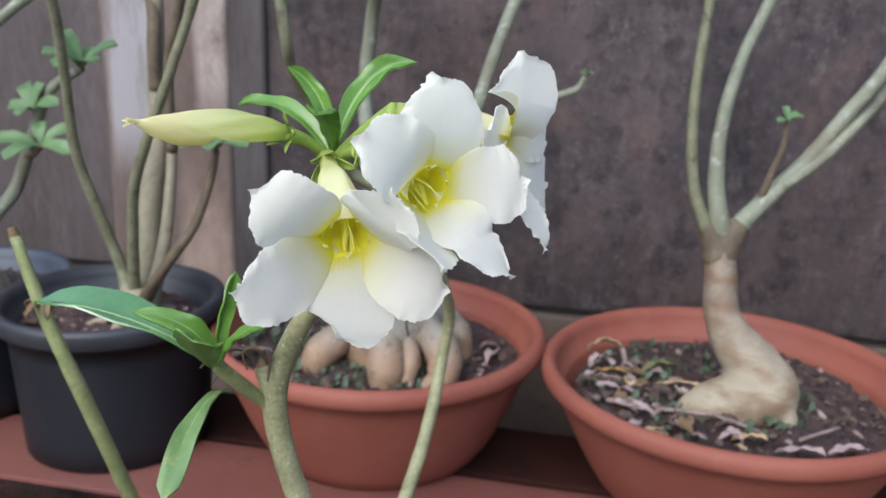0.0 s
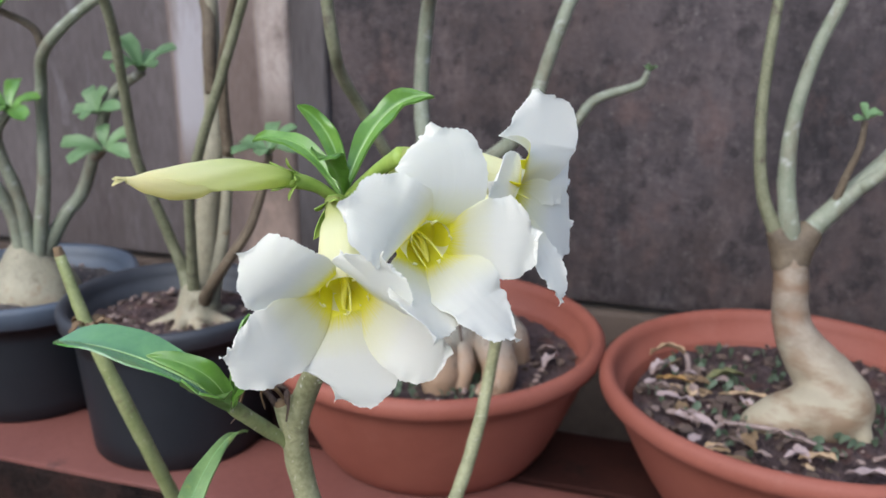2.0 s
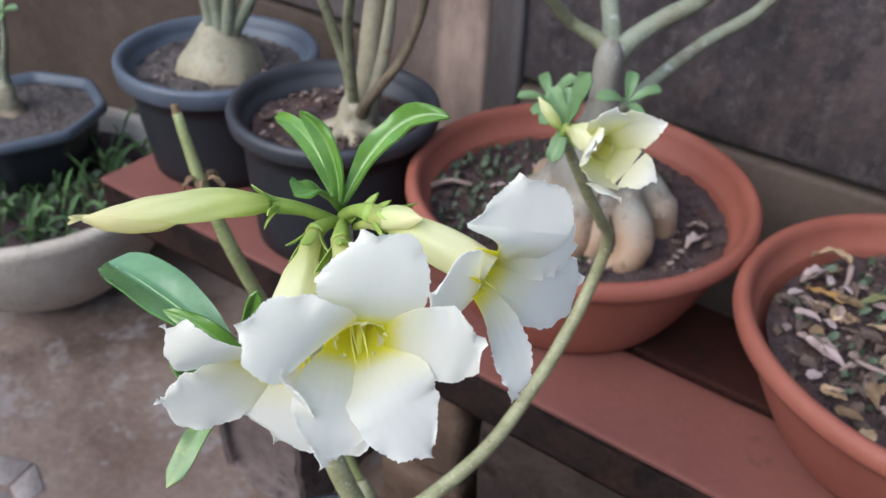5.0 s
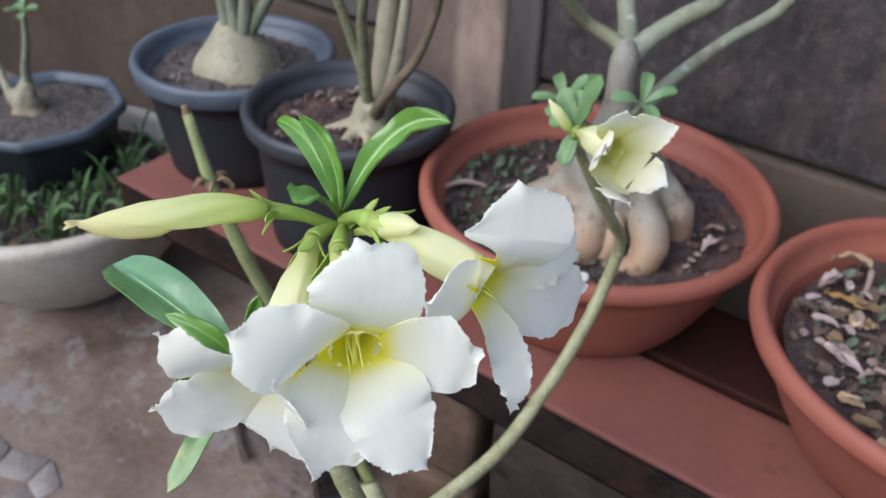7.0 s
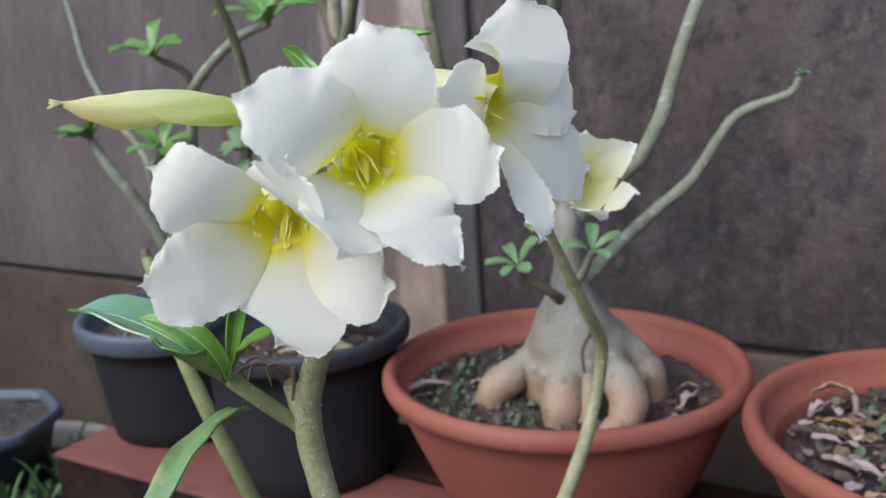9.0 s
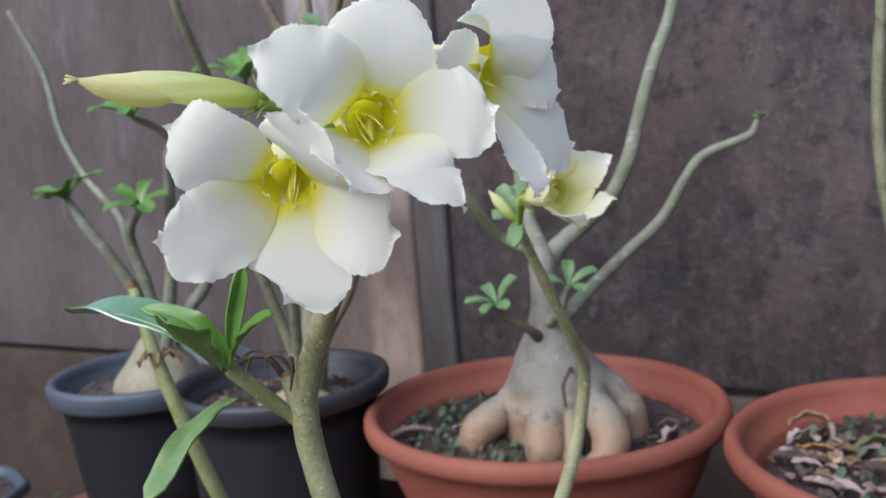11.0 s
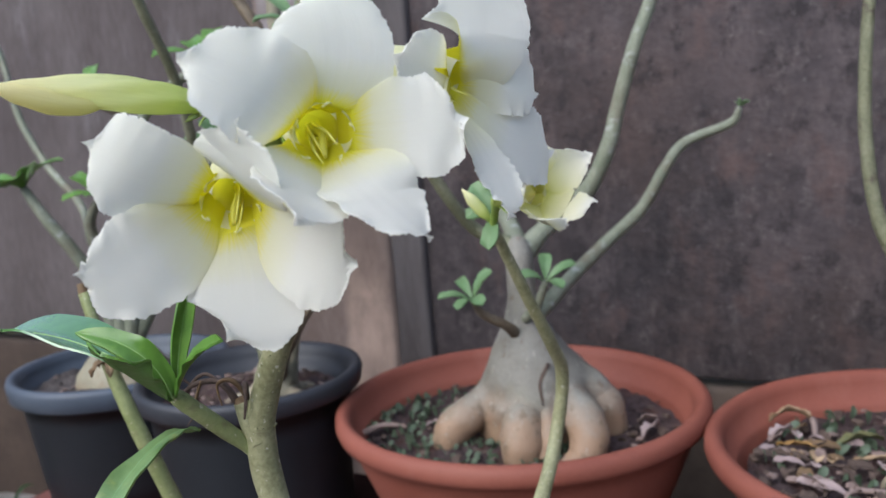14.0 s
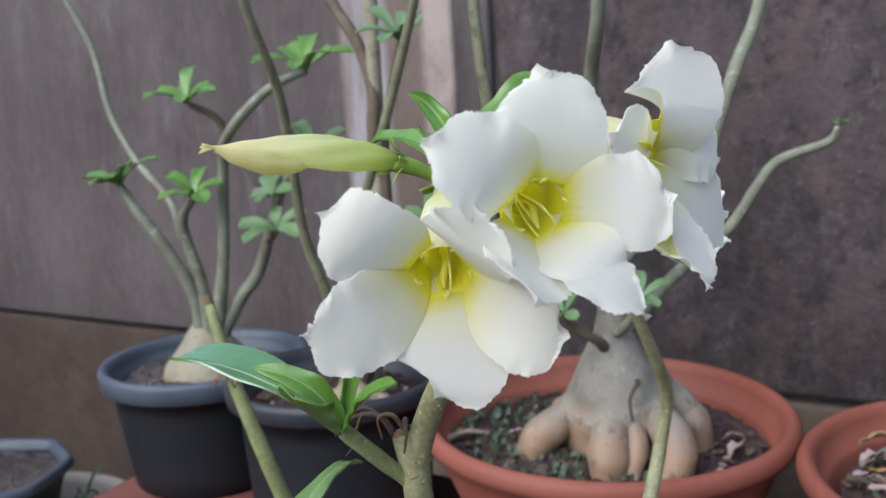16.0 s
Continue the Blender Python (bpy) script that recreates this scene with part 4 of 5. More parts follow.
# pot of the flowering plant
near = thing("nursery_pot", (-0.225, 0.425, GROUND), "tall black plastic nursery pot of the flowering plant, on the ground", "flower pot")
bm = bmesh.new()
lathe(bm, [(0.001, 0.0), (0.080, 0.0), (0.084, 0.006), (0.104, 0.310), (0.109, 0.312), (0.111, 0.322), (0.110, 0.332), (0.105, 0.334), (0.101, 0.328), (0.097, 0.29), (0.001, 0.29)], (-0.225, 0.425, GROUND), 64)
part("pot_body", bm, M_POT_DARK, near)

# ---- the flowering desert rose ----
rose = thing("desert_rose", (-0.225, 0.43, 0.16), "flowering desert rose with grey-green bare stems and glossy leaves", "plant", "desert roses")
limb("caudex", [(-0.225, 0.45, 0.150), (-0.240, 0.475, 0.19), (-0.262, 0.503, 0.215), (-0.274, 0.512, 0.232)], [0.032, 0.026, 0.017, 0.0090], M_STEM, rose, "swollen grey stem foot", 14)
limb("stem", [(-0.235, 0.465, 0.19), (-0.165, 0.415, 0.27), (-0.112, 0.365, 0.38), (-0.114, 0.351, 0.455), (-0.129, 0.345, 0.496), (-0.142, 0.341, 0.537), (-0.147, 0.340, 0.574), (-0.135, 0.339, 0.607), (-0.118, 0.336, 0.638), (-0.113, 0.330, 0.683)],
     [0.0086, 0.0068, 0.0063, 0.0060, 0.0058, 0.0058, 0.0060, 0.0050, 0.0039, 0.0033], M_STEM, rose, "thick brown-green stem with pale leaf scars", 14, 120, 3)
limb("stem", [(-0.235, 0.475, 0.20), (-0.215, 0.445, 0.27), (-0.166, 0.442, 0.347), (-0.138, 0.498, 0.381), (-0.128, 0.547, 0.415), (-0.125, 0.593, 0.446), (-0.124, 0.622, 0.479), (-0.119, 0.621, 0.515), (-0.118, 0.598, 0.543), (-0.123, 0.574, 0.579), (-0.131, 0.548, 0.625)],
     [0.0068, 0.0062, 0.0057, 0.0055, 0.0052, 0.0050, 0.0047, 0.0046, 0.0041, 0.0037, 0.0032], M_STEM, rose, "bent olive-green stem with leaf scars", 14, 70, 4)
limb("stem", [(-0.262, 0.52, 0.20), (-0.284, 0.52, 0.231), (-0.300, 0.511, 0.289), (-0.313, 0.501, 0.347), (-0.324, 0.486, 0.401), (-0.328, 0.468, 0.453), (-0.336, 0.455, 0.502), (-0.352, 0.450, 0.553), (-0.368, 0.451, 0.602)],
     [0.0056, 0.0055, 0.0055, 0.0055, 0.0055, 0.0053, 0.0052, 0.0046, 0.0034], M_STEM_FRESH, rose, "yellowish green leafless stem", 12, 36, 5)
limb("stem_end", [(-0.3675, 0.451, 0.600), (-0.3695, 0.451, 0.608)], [0.0036, 0.0026], M_DRY, rose, "dry tan cut end", 10)
for k, (an, s_) in enumerate(((0.3, 0.013), (1.5, 0.009), (2.9, 0.015), (4.4, 0.011), (5.4, 0.012))):
    o_, d_ = Vector((-0.3505, 0.450, 0.556)), Vector((math.cos(an), math.sin(an), 0))
    leaf(o_ + d_ * 0.003, o_ + d_ * (0.003 + s_ * 0.5) + Vector((0, 0, 0.004)), o_ + d_ * (0.003 + s_) + Vector((0, 0, -0.003)), 0.005, (0, 0, 1), M_DRY, rose, 0.6, 0.5, 0.4, "withered pinkish leaf scrap", False, name="dry_scale", m=8, n=5, seed=k)
limb("side_branch", [(-0.1465, 0.340, 0.5665), (-0.1520, 0.3365, 0.5715), (-0.1575, 0.326, 0.5835), (-0.1625, 0.315, 0.5965), (-0.1632, 0.3122, 0.6010)], [0.0046, 0.0030, 0.0034, 0.0032, 0.0010], M_STEM_FRESH, rose, "short fresh green side branch", 12, 6, 6)
limb("stub", [(-0.1465, 0.339, 0.572), (-0.1495, 0.338, 0.580), (-0.1520, 0.3375, 0.5885)], [0.0050, 0.0044, 0.0036], M_STEM, rose, "cut stub with a dry tip", 10)
limb("stub_end", [(-0.1518, 0.3375, 0.5880), (-0.1525, 0.3373, 0.5905)], [0.0036, 0.0024], M_DRY, rose, "dry brown cut end", 10)
limb("dry_flower_stalk", [(-0.154, 0.337, 0.588), (-0.160, 0.334, 0.597), (-0.170, 0.330, 0.596), (-0.178, 0.328, 0.588)], [0.0016, 0.0012, 0.0010, 0.0006], M_DRY_DARK, rose, "withered brown stalk", 6)
for k, (P, w_) in enumerate((([(-0.150, 0.338, 0.590), (-0.153, 0.334, 0.598), (-0.158, 0.331, 0.597), (-0.156, 0.330, 0.589)], 0.0013), ([(-0.158, 0.335, 0.596), (-0.166, 0.333, 0.600), (-0.172, 0.330, 0.594), (-0.170, 0.329, 0.585), (-0.173, 0.328, 0.580)], 0.0010), ([(-0.170, 0.330, 0.596), (-0.176, 0.328, 0.600), (-0.182, 0.326, 0.595)], 0.0009), ([(-0.166, 0.331, 0.598), (-0.168, 0.329, 0.590), (-0.166, 0.328, 0.583)], 0.0009), ([(-0.149, 0.337, 0.590), (-0.147, 0.334, 0.597), (-0.1455, 0.332, 0.592), (-0.1465, 0.331, 0.584)], 0.0016))):
    limb("dry_flower_stalk", P, [w_ * 0.6, w_ * 0.8, w_ * 0.5, w_ * 0.25], M_DRY_DARK if k % 3 else M_DRY, rose, "withered curled brown stalk", 6, 0, k)
# leaves at the top
UP = (0, -0.5, 0.85)
leaf((-0.115, 0.330, 0.690), (-0.1055, 0.350, 0.7185), (-0.0865, 0.359, 0.7268), 0.0100, (0.05, -0.75, 0.65), M_LEAF, rose, 0.6, 0.35, 0.32, "bright green leaf with pale midrib", seed=1, w=0.8)
leaf((-0.115, 0.330, 0.690), (-0.1215, 0.334, 0.7115), (-0.1342, 0.3318, 0.7248), 0.0074, (0.25, -0.8, 0.5), M_LEAF, rose, 0.65, 0.3, 0.34, seed=2, w=0.8)
leaf((-0.115, 0.331, 0.688), (-0.137, 0.340, 0.7065), (-0.1640, 0.3477, 0.7060), 0.0080, (0.1, -0.5, 0.85), M_LEAF, rose, 0.5, 0.3, 0.36, "narrow green leaf with a pale midrib", seed=3, w=0.8)
leaf((-0.114, 0.329, 0.690), (-0.1125, 0.3170, 0.7055), (-0.1135, 0.3060, 0.7095), 0.0115, (0.1, 0.45, 0.9), M_LEAF, rose, 0.35, 0.3, 0.70, seed=4)
# leaves on the side branch
leaf((-0.163, 0.313, 0.598), (-0.201, 0.308, 0.6165), (-0.243, 0.307, 0.620), 0.0268, (0.16, 0.0, 0.98), M_LEAF_DARK, rose, 0.40, 0.08, 0.56, "large dark glossy leaf with pale midrib", seed=5)
leaf((-0.1625, 0.312, 0.597), (-0.1690, 0.3045, 0.6165), (-0.1898, 0.2965, 0.6252), 0.0105, (0.55, -0.55, 0.6), M_LEAF, rose, 0.35, 0.3, 0.40, "bright yellow-green young leaf", seed=6, w=0.5)
leaf((-0.163, 0.311, 0.597), (-0.1575, 0.2900, 0.6130), (-0.1490, 0.2715, 0.6265), 0.0190, (0.05, 0.62, 0.78), M_LEAF, rose, 0.30, 0.2, 0.70, "rounded yellow-green leaf with a pale rim", seed=16)
leaf((-0.162, 0.314, 0.600), (-0.1595, 0.316, 0.618), (-0.1545, 0.3195, 0.639), 0.0070, (0.75, -0.6, 0.1), M_LEAF, rose, 0.6, 0.3, 0.62, seed=7)
leaf((-0.161, 0.312, 0.598), (-0.150, 0.311, 0.6125), (-0.1336, 0.3098, 0.6216), 0.0066, (-0.4, -0.5, 0.7), M_LEAF, rose, 0.6, 0.3, 0.6, seed=8)
leaf((-0.161, 0.322, 0.5815), (-0.1640, 0.299, 0.5815), (-0.1610, 0.2620, 0.5620), 0.0105, (0.22, -0.40, 0.88), M_LEAF_OLD, rose, 0.2, 0.25, 0.66, "drooping yellow-spotted pale green leaf", seed=9, w=1.5)

F = "five-petalled white desert rose flower with lime yellow throat"
flower((-0.111, 0.312, 0.692), (-0.089, 0.270, 0.673), [
    ((-0.113, 0.244, 0.692), (-0.1125, 0.2435, 0.6765), (-0.0925, 0.2505, 0.6940)),
    ((-0.119, 0.241, 0.657), (-0.1045, 0.2531, 0.645), (-0.1117, 0.2469, 0.670)),
    ((-0.0905, 0.267, 0.6342), (-0.1003, 0.2635, 0.6430), (-0.0730, 0.2775, 0.6440)),
    ((-0.0530, 0.2735, 0.6545), (-0.0685, 0.2722, 0.6440), (-0.0550, 0.2700, 0.6705)),
    ((-0.0665, 0.2500, 0.6940), (-0.0615, 0.2590, 0.6740), (-0.0822, 0.2540, 0.6905))], F, seed=1, full=((0.62, 0.86), (0.85, 0.70), (0.82, 0.82), (0.80, 0.80), (0.96, 0.62)))
flower((-0.096, 0.309, 0.696), (-0.063, 0.280, 0.690), [
    ((-0.063, 0.284, 0.729), (-0.0671, 0.2695, 0.7184), (-0.0479, 0.2944, 0.7135)),
    ((-0.078, 0.245, 0.711), (-0.0698, 0.2451, 0.6962), (-0.0636, 0.267, 0.712)),
    ((-0.050, 0.246, 0.671), (-0.0685, 0.2592, 0.6820), (-0.048, 0.2610, 0.6689)),
    ((-0.031, 0.275, 0.662), (-0.0467, 0.2625, 0.6698), (-0.041, 0.2886, 0.6761)),
    ((-0.030, 0.301, 0.691), (-0.0352, 0.2978, 0.7026), (-0.0407, 0.2932, 0.6775))], F, seed=2, full=((0.76, 0.92), (0.80, 0.80), (0.40, 0.55), (0.55, 0.62), (0.62, 0.86)))
flower((-0.083, 0.311, 0.712), (-0.042, 0.319, 0.702), [
    ((-0.0386, 0.3302, 0.7351), (-0.0470, 0.3152, 0.7166), (-0.0265, 0.3415, 0.7164)),
    ((-0.0291, 0.3569, 0.6984), (-0.0283, 0.3476, 0.7108), (-0.0325, 0.3441, 0.6918)),
    ((-0.029, 0.366, 0.677), (-0.0302, 0.3542, 0.691), (-0.0318, 0.3408, 0.6692)),
    ((-0.023, 0.311, 0.662), (-0.0344, 0.3158, 0.6755), (-0.0241, 0.3221, 0.6701)),
    ((-0.0457, 0.2920, 0.7095), (-0.0462, 0.3010, 0.6945), (-0.0450, 0.3115, 0.7150))], F, seed=3, rt=0.0066, belly=0.0068, width=0.027, full=((0.55, 0.86), (0.84, 0.84), (0.84, 0.84), (0.7, 0.7), (0.7, 0.7)), crown=False)
flower((-0.1175, 0.5245, 0.6440), (-0.0880, 0.5065, 0.6500), [((-0.0815, 0.5030, 0.6765),), ((-0.0606, 0.5210, 0.6675),), ((-0.0535, 0.5005, 0.6440),), ((-0.0645, 0.4840, 0.6365),), ((-0.0840, 0.4860, 0.6590),)], "small half-open cream desert rose flower with yellow tube", M_PETAL_YOUNG, 0.0074, 0.0215, 4, (0.10, -0.04, -0.04, -0.04, 0.22), 0.30, False, scale=0.7, full=((0.8, 0.8), (0.55, 0.55), (0.55, 0.55), (0.55, 0.55), (0.8, 0.8)))
# flower stalks
for a, b in (((-0.113, 0.329, 0.686), (-0.111, 0.312, 0.692)), ((-0.112, 0.329, 0.687), (-0.096, 0.309, 0.696)), ((-0.112, 0.329, 0.690), (-0.083, 0.311, 0.712)), ((-0.131, 0.548, 0.625), (-0.1175, 0.5245, 0.6440))):
    a, b = Vector(a), Vector(b)
    limb("flower_stalk", [a, a.lerp(b, 0.5) + Vector((0, 0, 0.002)), b], [0.0026, 0.0022, 0.0036], M_SEPAL, rose, "", 8)

bud = thing("flower_bud", (-0.127, 0.302, 0.702), "long twisted yellow-green flower bud with cream tip", "flower bud", "buds of the desert rose")
limb("bud_stalk", [(-0.114, 0.327, 0.687), (-0.119, 0.315, 0.697), (-0.126, 0.304, 0.702)], [0.0024, 0.0024, 0.0034], M_SEPAL, bud)
part("bud_body", uv_tube([(-0.125, 0.305, 0.702), (-0.134, 0.291, 0.7055), (-0.144, 0.274, 0.708), (-0.1555, 0.253, 0.7105)], [0.0028, 0.0042, 0.0051, 0.0054, 0.0053, 0.0047, 0.0030, 0.0008], 40, 10, 0.10, False, 2.2), M_BUD, bud)
for tip in ((-0.1590, 0.2500, 0.7112), (-0.1580, 0.2485, 0.7095), (-0.1570, 0.2490, 0.7122)):
    leaf((-0.1535, 0.2560, 0.7103), (-0.1560, 0.2525, 0.7105), tip, 0.0022, (0, -0.3, 1), M_BUD_FOLD, bud, 0.5, 0, 0.4, rib=False, thick=0.0005, name="bud_tip", m=6, n=5)
part("bud_fold", uv_tube([(-0.1385, 0.280, 0.7035), (-0.145, 0.270, 0.7045), (-0.151, 0.260, 0.7075), (-0.1555, 0.2525, 0.7103)], [0.0003, 0.0033, 0.0040, 0.0031, 0.0009], 18, 8, 0.05, False, 1.5), M_BUD_FOLD, bud, "overlapping cream petal fold")
calyx((-0.1235, 0.3075, 0.7015), (-0.4, -0.9, 0.1), bud, 0.0085, 7, 0.75)
bud = thing("flower_bud", (-0.09, 0.305, 0.705), "small closed yellow-green bud", "flower bud", "buds of the desert rose")
part("bud_body", uv_tube([(-0.104, 0.326, 0.690), (-0.088, 0.318, 0.703), (-0.074, 0.312, 0.7135), (-0.0625, 0.3105, 0.7190)], [0.0014, 0.0018, 0.0036, 0.0046, 0.0036, 0.0005], 18, 8, 0.06, False), M_BUD, bud)
for k, tip in enumerate(((-0.0927, 0.3330, 0.7025), (-0.0905, 0.3383, 0.6985), (-0.0985, 0.3230, 0.7030), (-0.1010, 0.3360, 0.7010))):
    b_ = Vector((-0.1065, 0.3245, 0.6910))
    leaf(b_, b_.lerp(Vector(tip), 0.55) + Vector((0, 0, -0.0012)), tip, 0.0034, (0, -0.6, 0.8), M_SEPAL, rose, 0.4, 0, 0.35, rib=False, thick=0.0006, name="bract", m=7, n=5, seed=k)
bud = thing("flower_bud", (-0.134, 0.54, 0.636), "tiny green bud beside the half-open flower", "flower bud", "buds of the desert rose")
part("bud_body", uv_tube([(-0.131, 0.545, 0.630), (-0.138, 0.541, 0.640), (-0.145, 0.538, 0.650)], [0.0016, 0.0036, 0.0034, 0.0005], 14, 6, 0.05, False), M_BUD, bud)
for k, (tip, w) in enumerate((((-0.121, 0.556, 0.672), 0.013), ((-0.148, 0.552, 0.654), 0.012), ((-0.150, 0.545, 0.632), 0.011), ((-0.128, 0.530, 0.612), 0.012), ((-0.137, 0.560, 0.655), 0.012))):
    b = Vector((-0.130, 0.549, 0.630))
    t = b.lerp(Vector(tip), 0.86)
    leaf(b, b.lerp(t, 0.5) + Vector((0, 0, 0.003)), t, w * 0.88, (0, -0.6, 0.8), M_LEAF_FAR, rose, 0.35, 0.3, 0.7, rib=False, m=10, n=7, seed=k)

# ---- desert rose in the middle bowl ----
def merged(name, bm, material, parent, label="", voxel=0.0035, rounds=6):
    """One smooth organic body out of overlapping limbs."""
    ob = part(name, bm, material, parent, label)
    r = ob.modifiers.new("merge", "REMESH")
    r.mode, r.voxel_size, r.use_smooth_shade = "VOXEL", voxel, True
    s = ob.modifiers.new("soften", "SMOOTH")
    s.factor, s.iterations = 0.5, rounds
    return ob


m = thing("desert_rose", (-0.235, 0.82, 0.385), "desert rose with a swollen many-legged caudex and bare grey-green branches", "plant", "desert roses")
bm = bmesh.new()
tube(bm, [(-0.226, 0.835, 0.380), (-0.222, 0.830, 0.405), (-0.219, 0.826, 0.432), (-0.220, 0.822, 0.452), (-0.221, 0.818, 0.478), (-0.221, 0.815, 0.502), (-0.221, 0.814, 0.525), (-0.222, 0.815, 0.562), (-0.223, 0.817, 0.580)], [0.054, 0.057, 0.056, 0.047, 0.031, 0.0185, 0.0138, 0.0138, 0.006], 24, 8, 0.06)
for P in ([(-0.230, 0.82, 0.445), (-0.256, 0.80, 0.424), (-0.272, 0.785, 0.412)], [(-0.225, 0.815, 0.445), (-0.214, 0.785, 0.424), (-0.210, 0.772, 0.412)], [(-0.212, 0.82, 0.448), (-0.180, 0.808, 0.432), (-0.165, 0.792, 0.418)], [(-0.210, 0.83, 0.448), (-0.165, 0.838, 0.428), (-0.152, 0.84, 0.412)], [(-0.232, 0.83, 0.44), (-0.265, 0.845, 0.418), (-0.282, 0.848, 0.400)]):
    tube(bm, P, [0.022, 0.0175, 0.012], 16, 8, 0.1)
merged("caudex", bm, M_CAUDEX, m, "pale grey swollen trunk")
for k, (P, R) in enumerate((
    ([(-0.258, 0.798, 0.422), (-0.274, 0.782, 0.410), (-0.284, 0.772, 0.399), (-0.290, 0.767, 0.382)], [0.0150, 0.0185, 0.0175, 0.013]),
    ([(-0.215, 0.788, 0.423), (-0.211, 0.772, 0.412), (-0.2085, 0.760, 0.399), (-0.2085, 0.754, 0.378)], [0.0150, 0.0195, 0.0205, 0.016]),
    ([(-0.182, 0.808, 0.432), (-0.165, 0.795, 0.420), (-0.153, 0.782, 0.405), (-0.155, 0.770, 0.388), (-0.170, 0.760, 0.378)], [0.0140, 0.0185, 0.0180, 0.016, 0.010]),
    ([(-0.172, 0.836, 0.430), (-0.155, 0.840, 0.414), (-0.148, 0.842, 0.385)], [0.0140, 0.0180, 0.014]),
    ([(-0.262, 0.844, 0.420), (-0.282, 0.848, 0.402), (-0.292, 0.848, 0.378)], [0.0140, 0.0180, 0.013]),
    ([(-0.195, 0.79, 0.425), (-0.186, 0.772, 0.408), (-0.188, 0.760, 0.385)], [0.008, 0.010, 0.009]),
)):
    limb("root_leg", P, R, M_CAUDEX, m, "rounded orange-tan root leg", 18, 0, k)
G = M_STEM_GREY
limb("branch", [(-0.224, 0.82, 0.565), (-0.240, 0.822, 0.573), (-0.263, 0.81, 0.587), (-0.272, 0.779, 0.619), (-0.284, 0.755, 0.659), (-0.289, 0.723, 0.693), (-0.284, 0.699, 0.720), (-0.287, 0.694, 0.759), (-0.290, 0.69, 0.83), (-0.29, 0.69, 0.95)], [0.0085, 0.0070, 0.0060, 0.0057, 0.0054, 0.0052, 0.0052, 0.005, 0.0046, 0.004], M_STEM_OLIVE, m, "", 10, 10, 11)
limb("branch", [(-0.222, 0.82, 0.560), (-0.245, 0.862, 0.575), (-0.268, 0.894, 0.600), (-0.283, 0.925, 0.659), (-0.272, 0.915, 0.740), (-0.245, 0.867, 0.812), (-0.235, 0.85, 0.95)], [0.011, 0.0092, 0.0086, 0.0082, 0.0076, 0.007, 0.006], G, m, "", 10, 8, 12)
limb("branch", [(-0.222, 0.825, 0.560), (-0.210, 0.848, 0.578), (-0.192, 0.862, 0.594), (-0.163, 0.856, 0.619), (-0.143, 0.852, 0.655), (-0.132, 0.855, 0.693), (-0.116, 0.855, 0.742), (-0.099, 0.868, 0.796), (-0.085, 0.875, 0.90)], [0.011, 0.0090, 0.0084, 0.0080, 0.0074, 0.0068, 0.0064, 0.0060, 0.005], G, m, "", 10, 10, 13)
limb("branch", [(-0.222, 0.815, 0.490), (-0.209, 0.844, 0.507), (-0.200, 0.895, 0.523), (-0.175, 0.941, 0.551), (-0.139, 0.954, 0.585), (-0.115, 0.956, 0.624), (-0.096, 0.967, 0.649), (-0.053, 0.975, 0.665), (-0.043, 0.972, 0.680)], [0.0085, 0.0076, 0.0069, 0.0067, 0.0062, 0.0057, 0.0052, 0.0046, 0.003], G, m, "", 10, 10, 14)
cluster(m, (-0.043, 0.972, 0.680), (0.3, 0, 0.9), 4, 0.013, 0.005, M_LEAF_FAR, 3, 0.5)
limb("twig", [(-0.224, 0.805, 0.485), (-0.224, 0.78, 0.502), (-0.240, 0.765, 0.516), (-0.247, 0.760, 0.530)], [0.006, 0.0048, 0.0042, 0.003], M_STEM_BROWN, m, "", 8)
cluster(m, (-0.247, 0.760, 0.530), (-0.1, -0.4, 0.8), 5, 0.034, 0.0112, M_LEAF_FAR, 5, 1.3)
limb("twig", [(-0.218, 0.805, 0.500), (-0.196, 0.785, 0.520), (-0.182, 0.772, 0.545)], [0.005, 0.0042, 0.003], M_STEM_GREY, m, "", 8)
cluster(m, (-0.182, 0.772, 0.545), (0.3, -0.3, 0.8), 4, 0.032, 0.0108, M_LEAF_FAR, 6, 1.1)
limb("dry_twig", [(-0.195, 0.80, 0.46), (-0.186, 0.775, 0.468), (-0.190, 0.765, 0.455), (-0.187, 0.762, 0.436)], [0.0024, 0.0018, 0.0017, 0.0012], M_DRY_DARK, m, "withered dark twig", 7)

# ---- desert rose in the litter-strewn bowl ----
r = thing("desert_rose", (0.14, 0.80, 0.385), "desert rose with a bent bare trunk and upright grey-green branches", "plant", "desert roses")
bm = bmesh.new()
tube(bm, [(0.107, 0.841, 0.535), (0.110, 0.833, 0.500), (0.114, 0.826, 0.470), (0.128, 0.817, 0.445), (0.152, 0.805, 0.420), (0.158, 0.797, 0.402), (0.128, 0.787, 0.392), (0.098, 0.780, 0.384), (0.082, 0.775, 0.372)], [0.0155, 0.0165, 0.0175, 0.022, 0.027, 0.033, 0.030, 0.022, 0.012], 20, 8, 0.10, 8)
tube(bm, [(0.15, 0.795, 0.41), (0.172, 0.782, 0.395), (0.185, 0.770, 0.370)], [0.022, 0.014, 0.007], 14, 6, 0.1)
merged("trunk", bm, M_TRUNK, r, "tan bent trunk with a pale swollen foot", 0.003, 5)
bm = bmesh.new()
tube(bm, [(0.108, 0.840, 0.516), (0.106, 0.841, 0.530), (0.098, 0.840, 0.545), (0.090, 0.8385, 0.556)], [0.0174, 0.0180, 0.0142, 0.0096], 16, 6, 0.08)
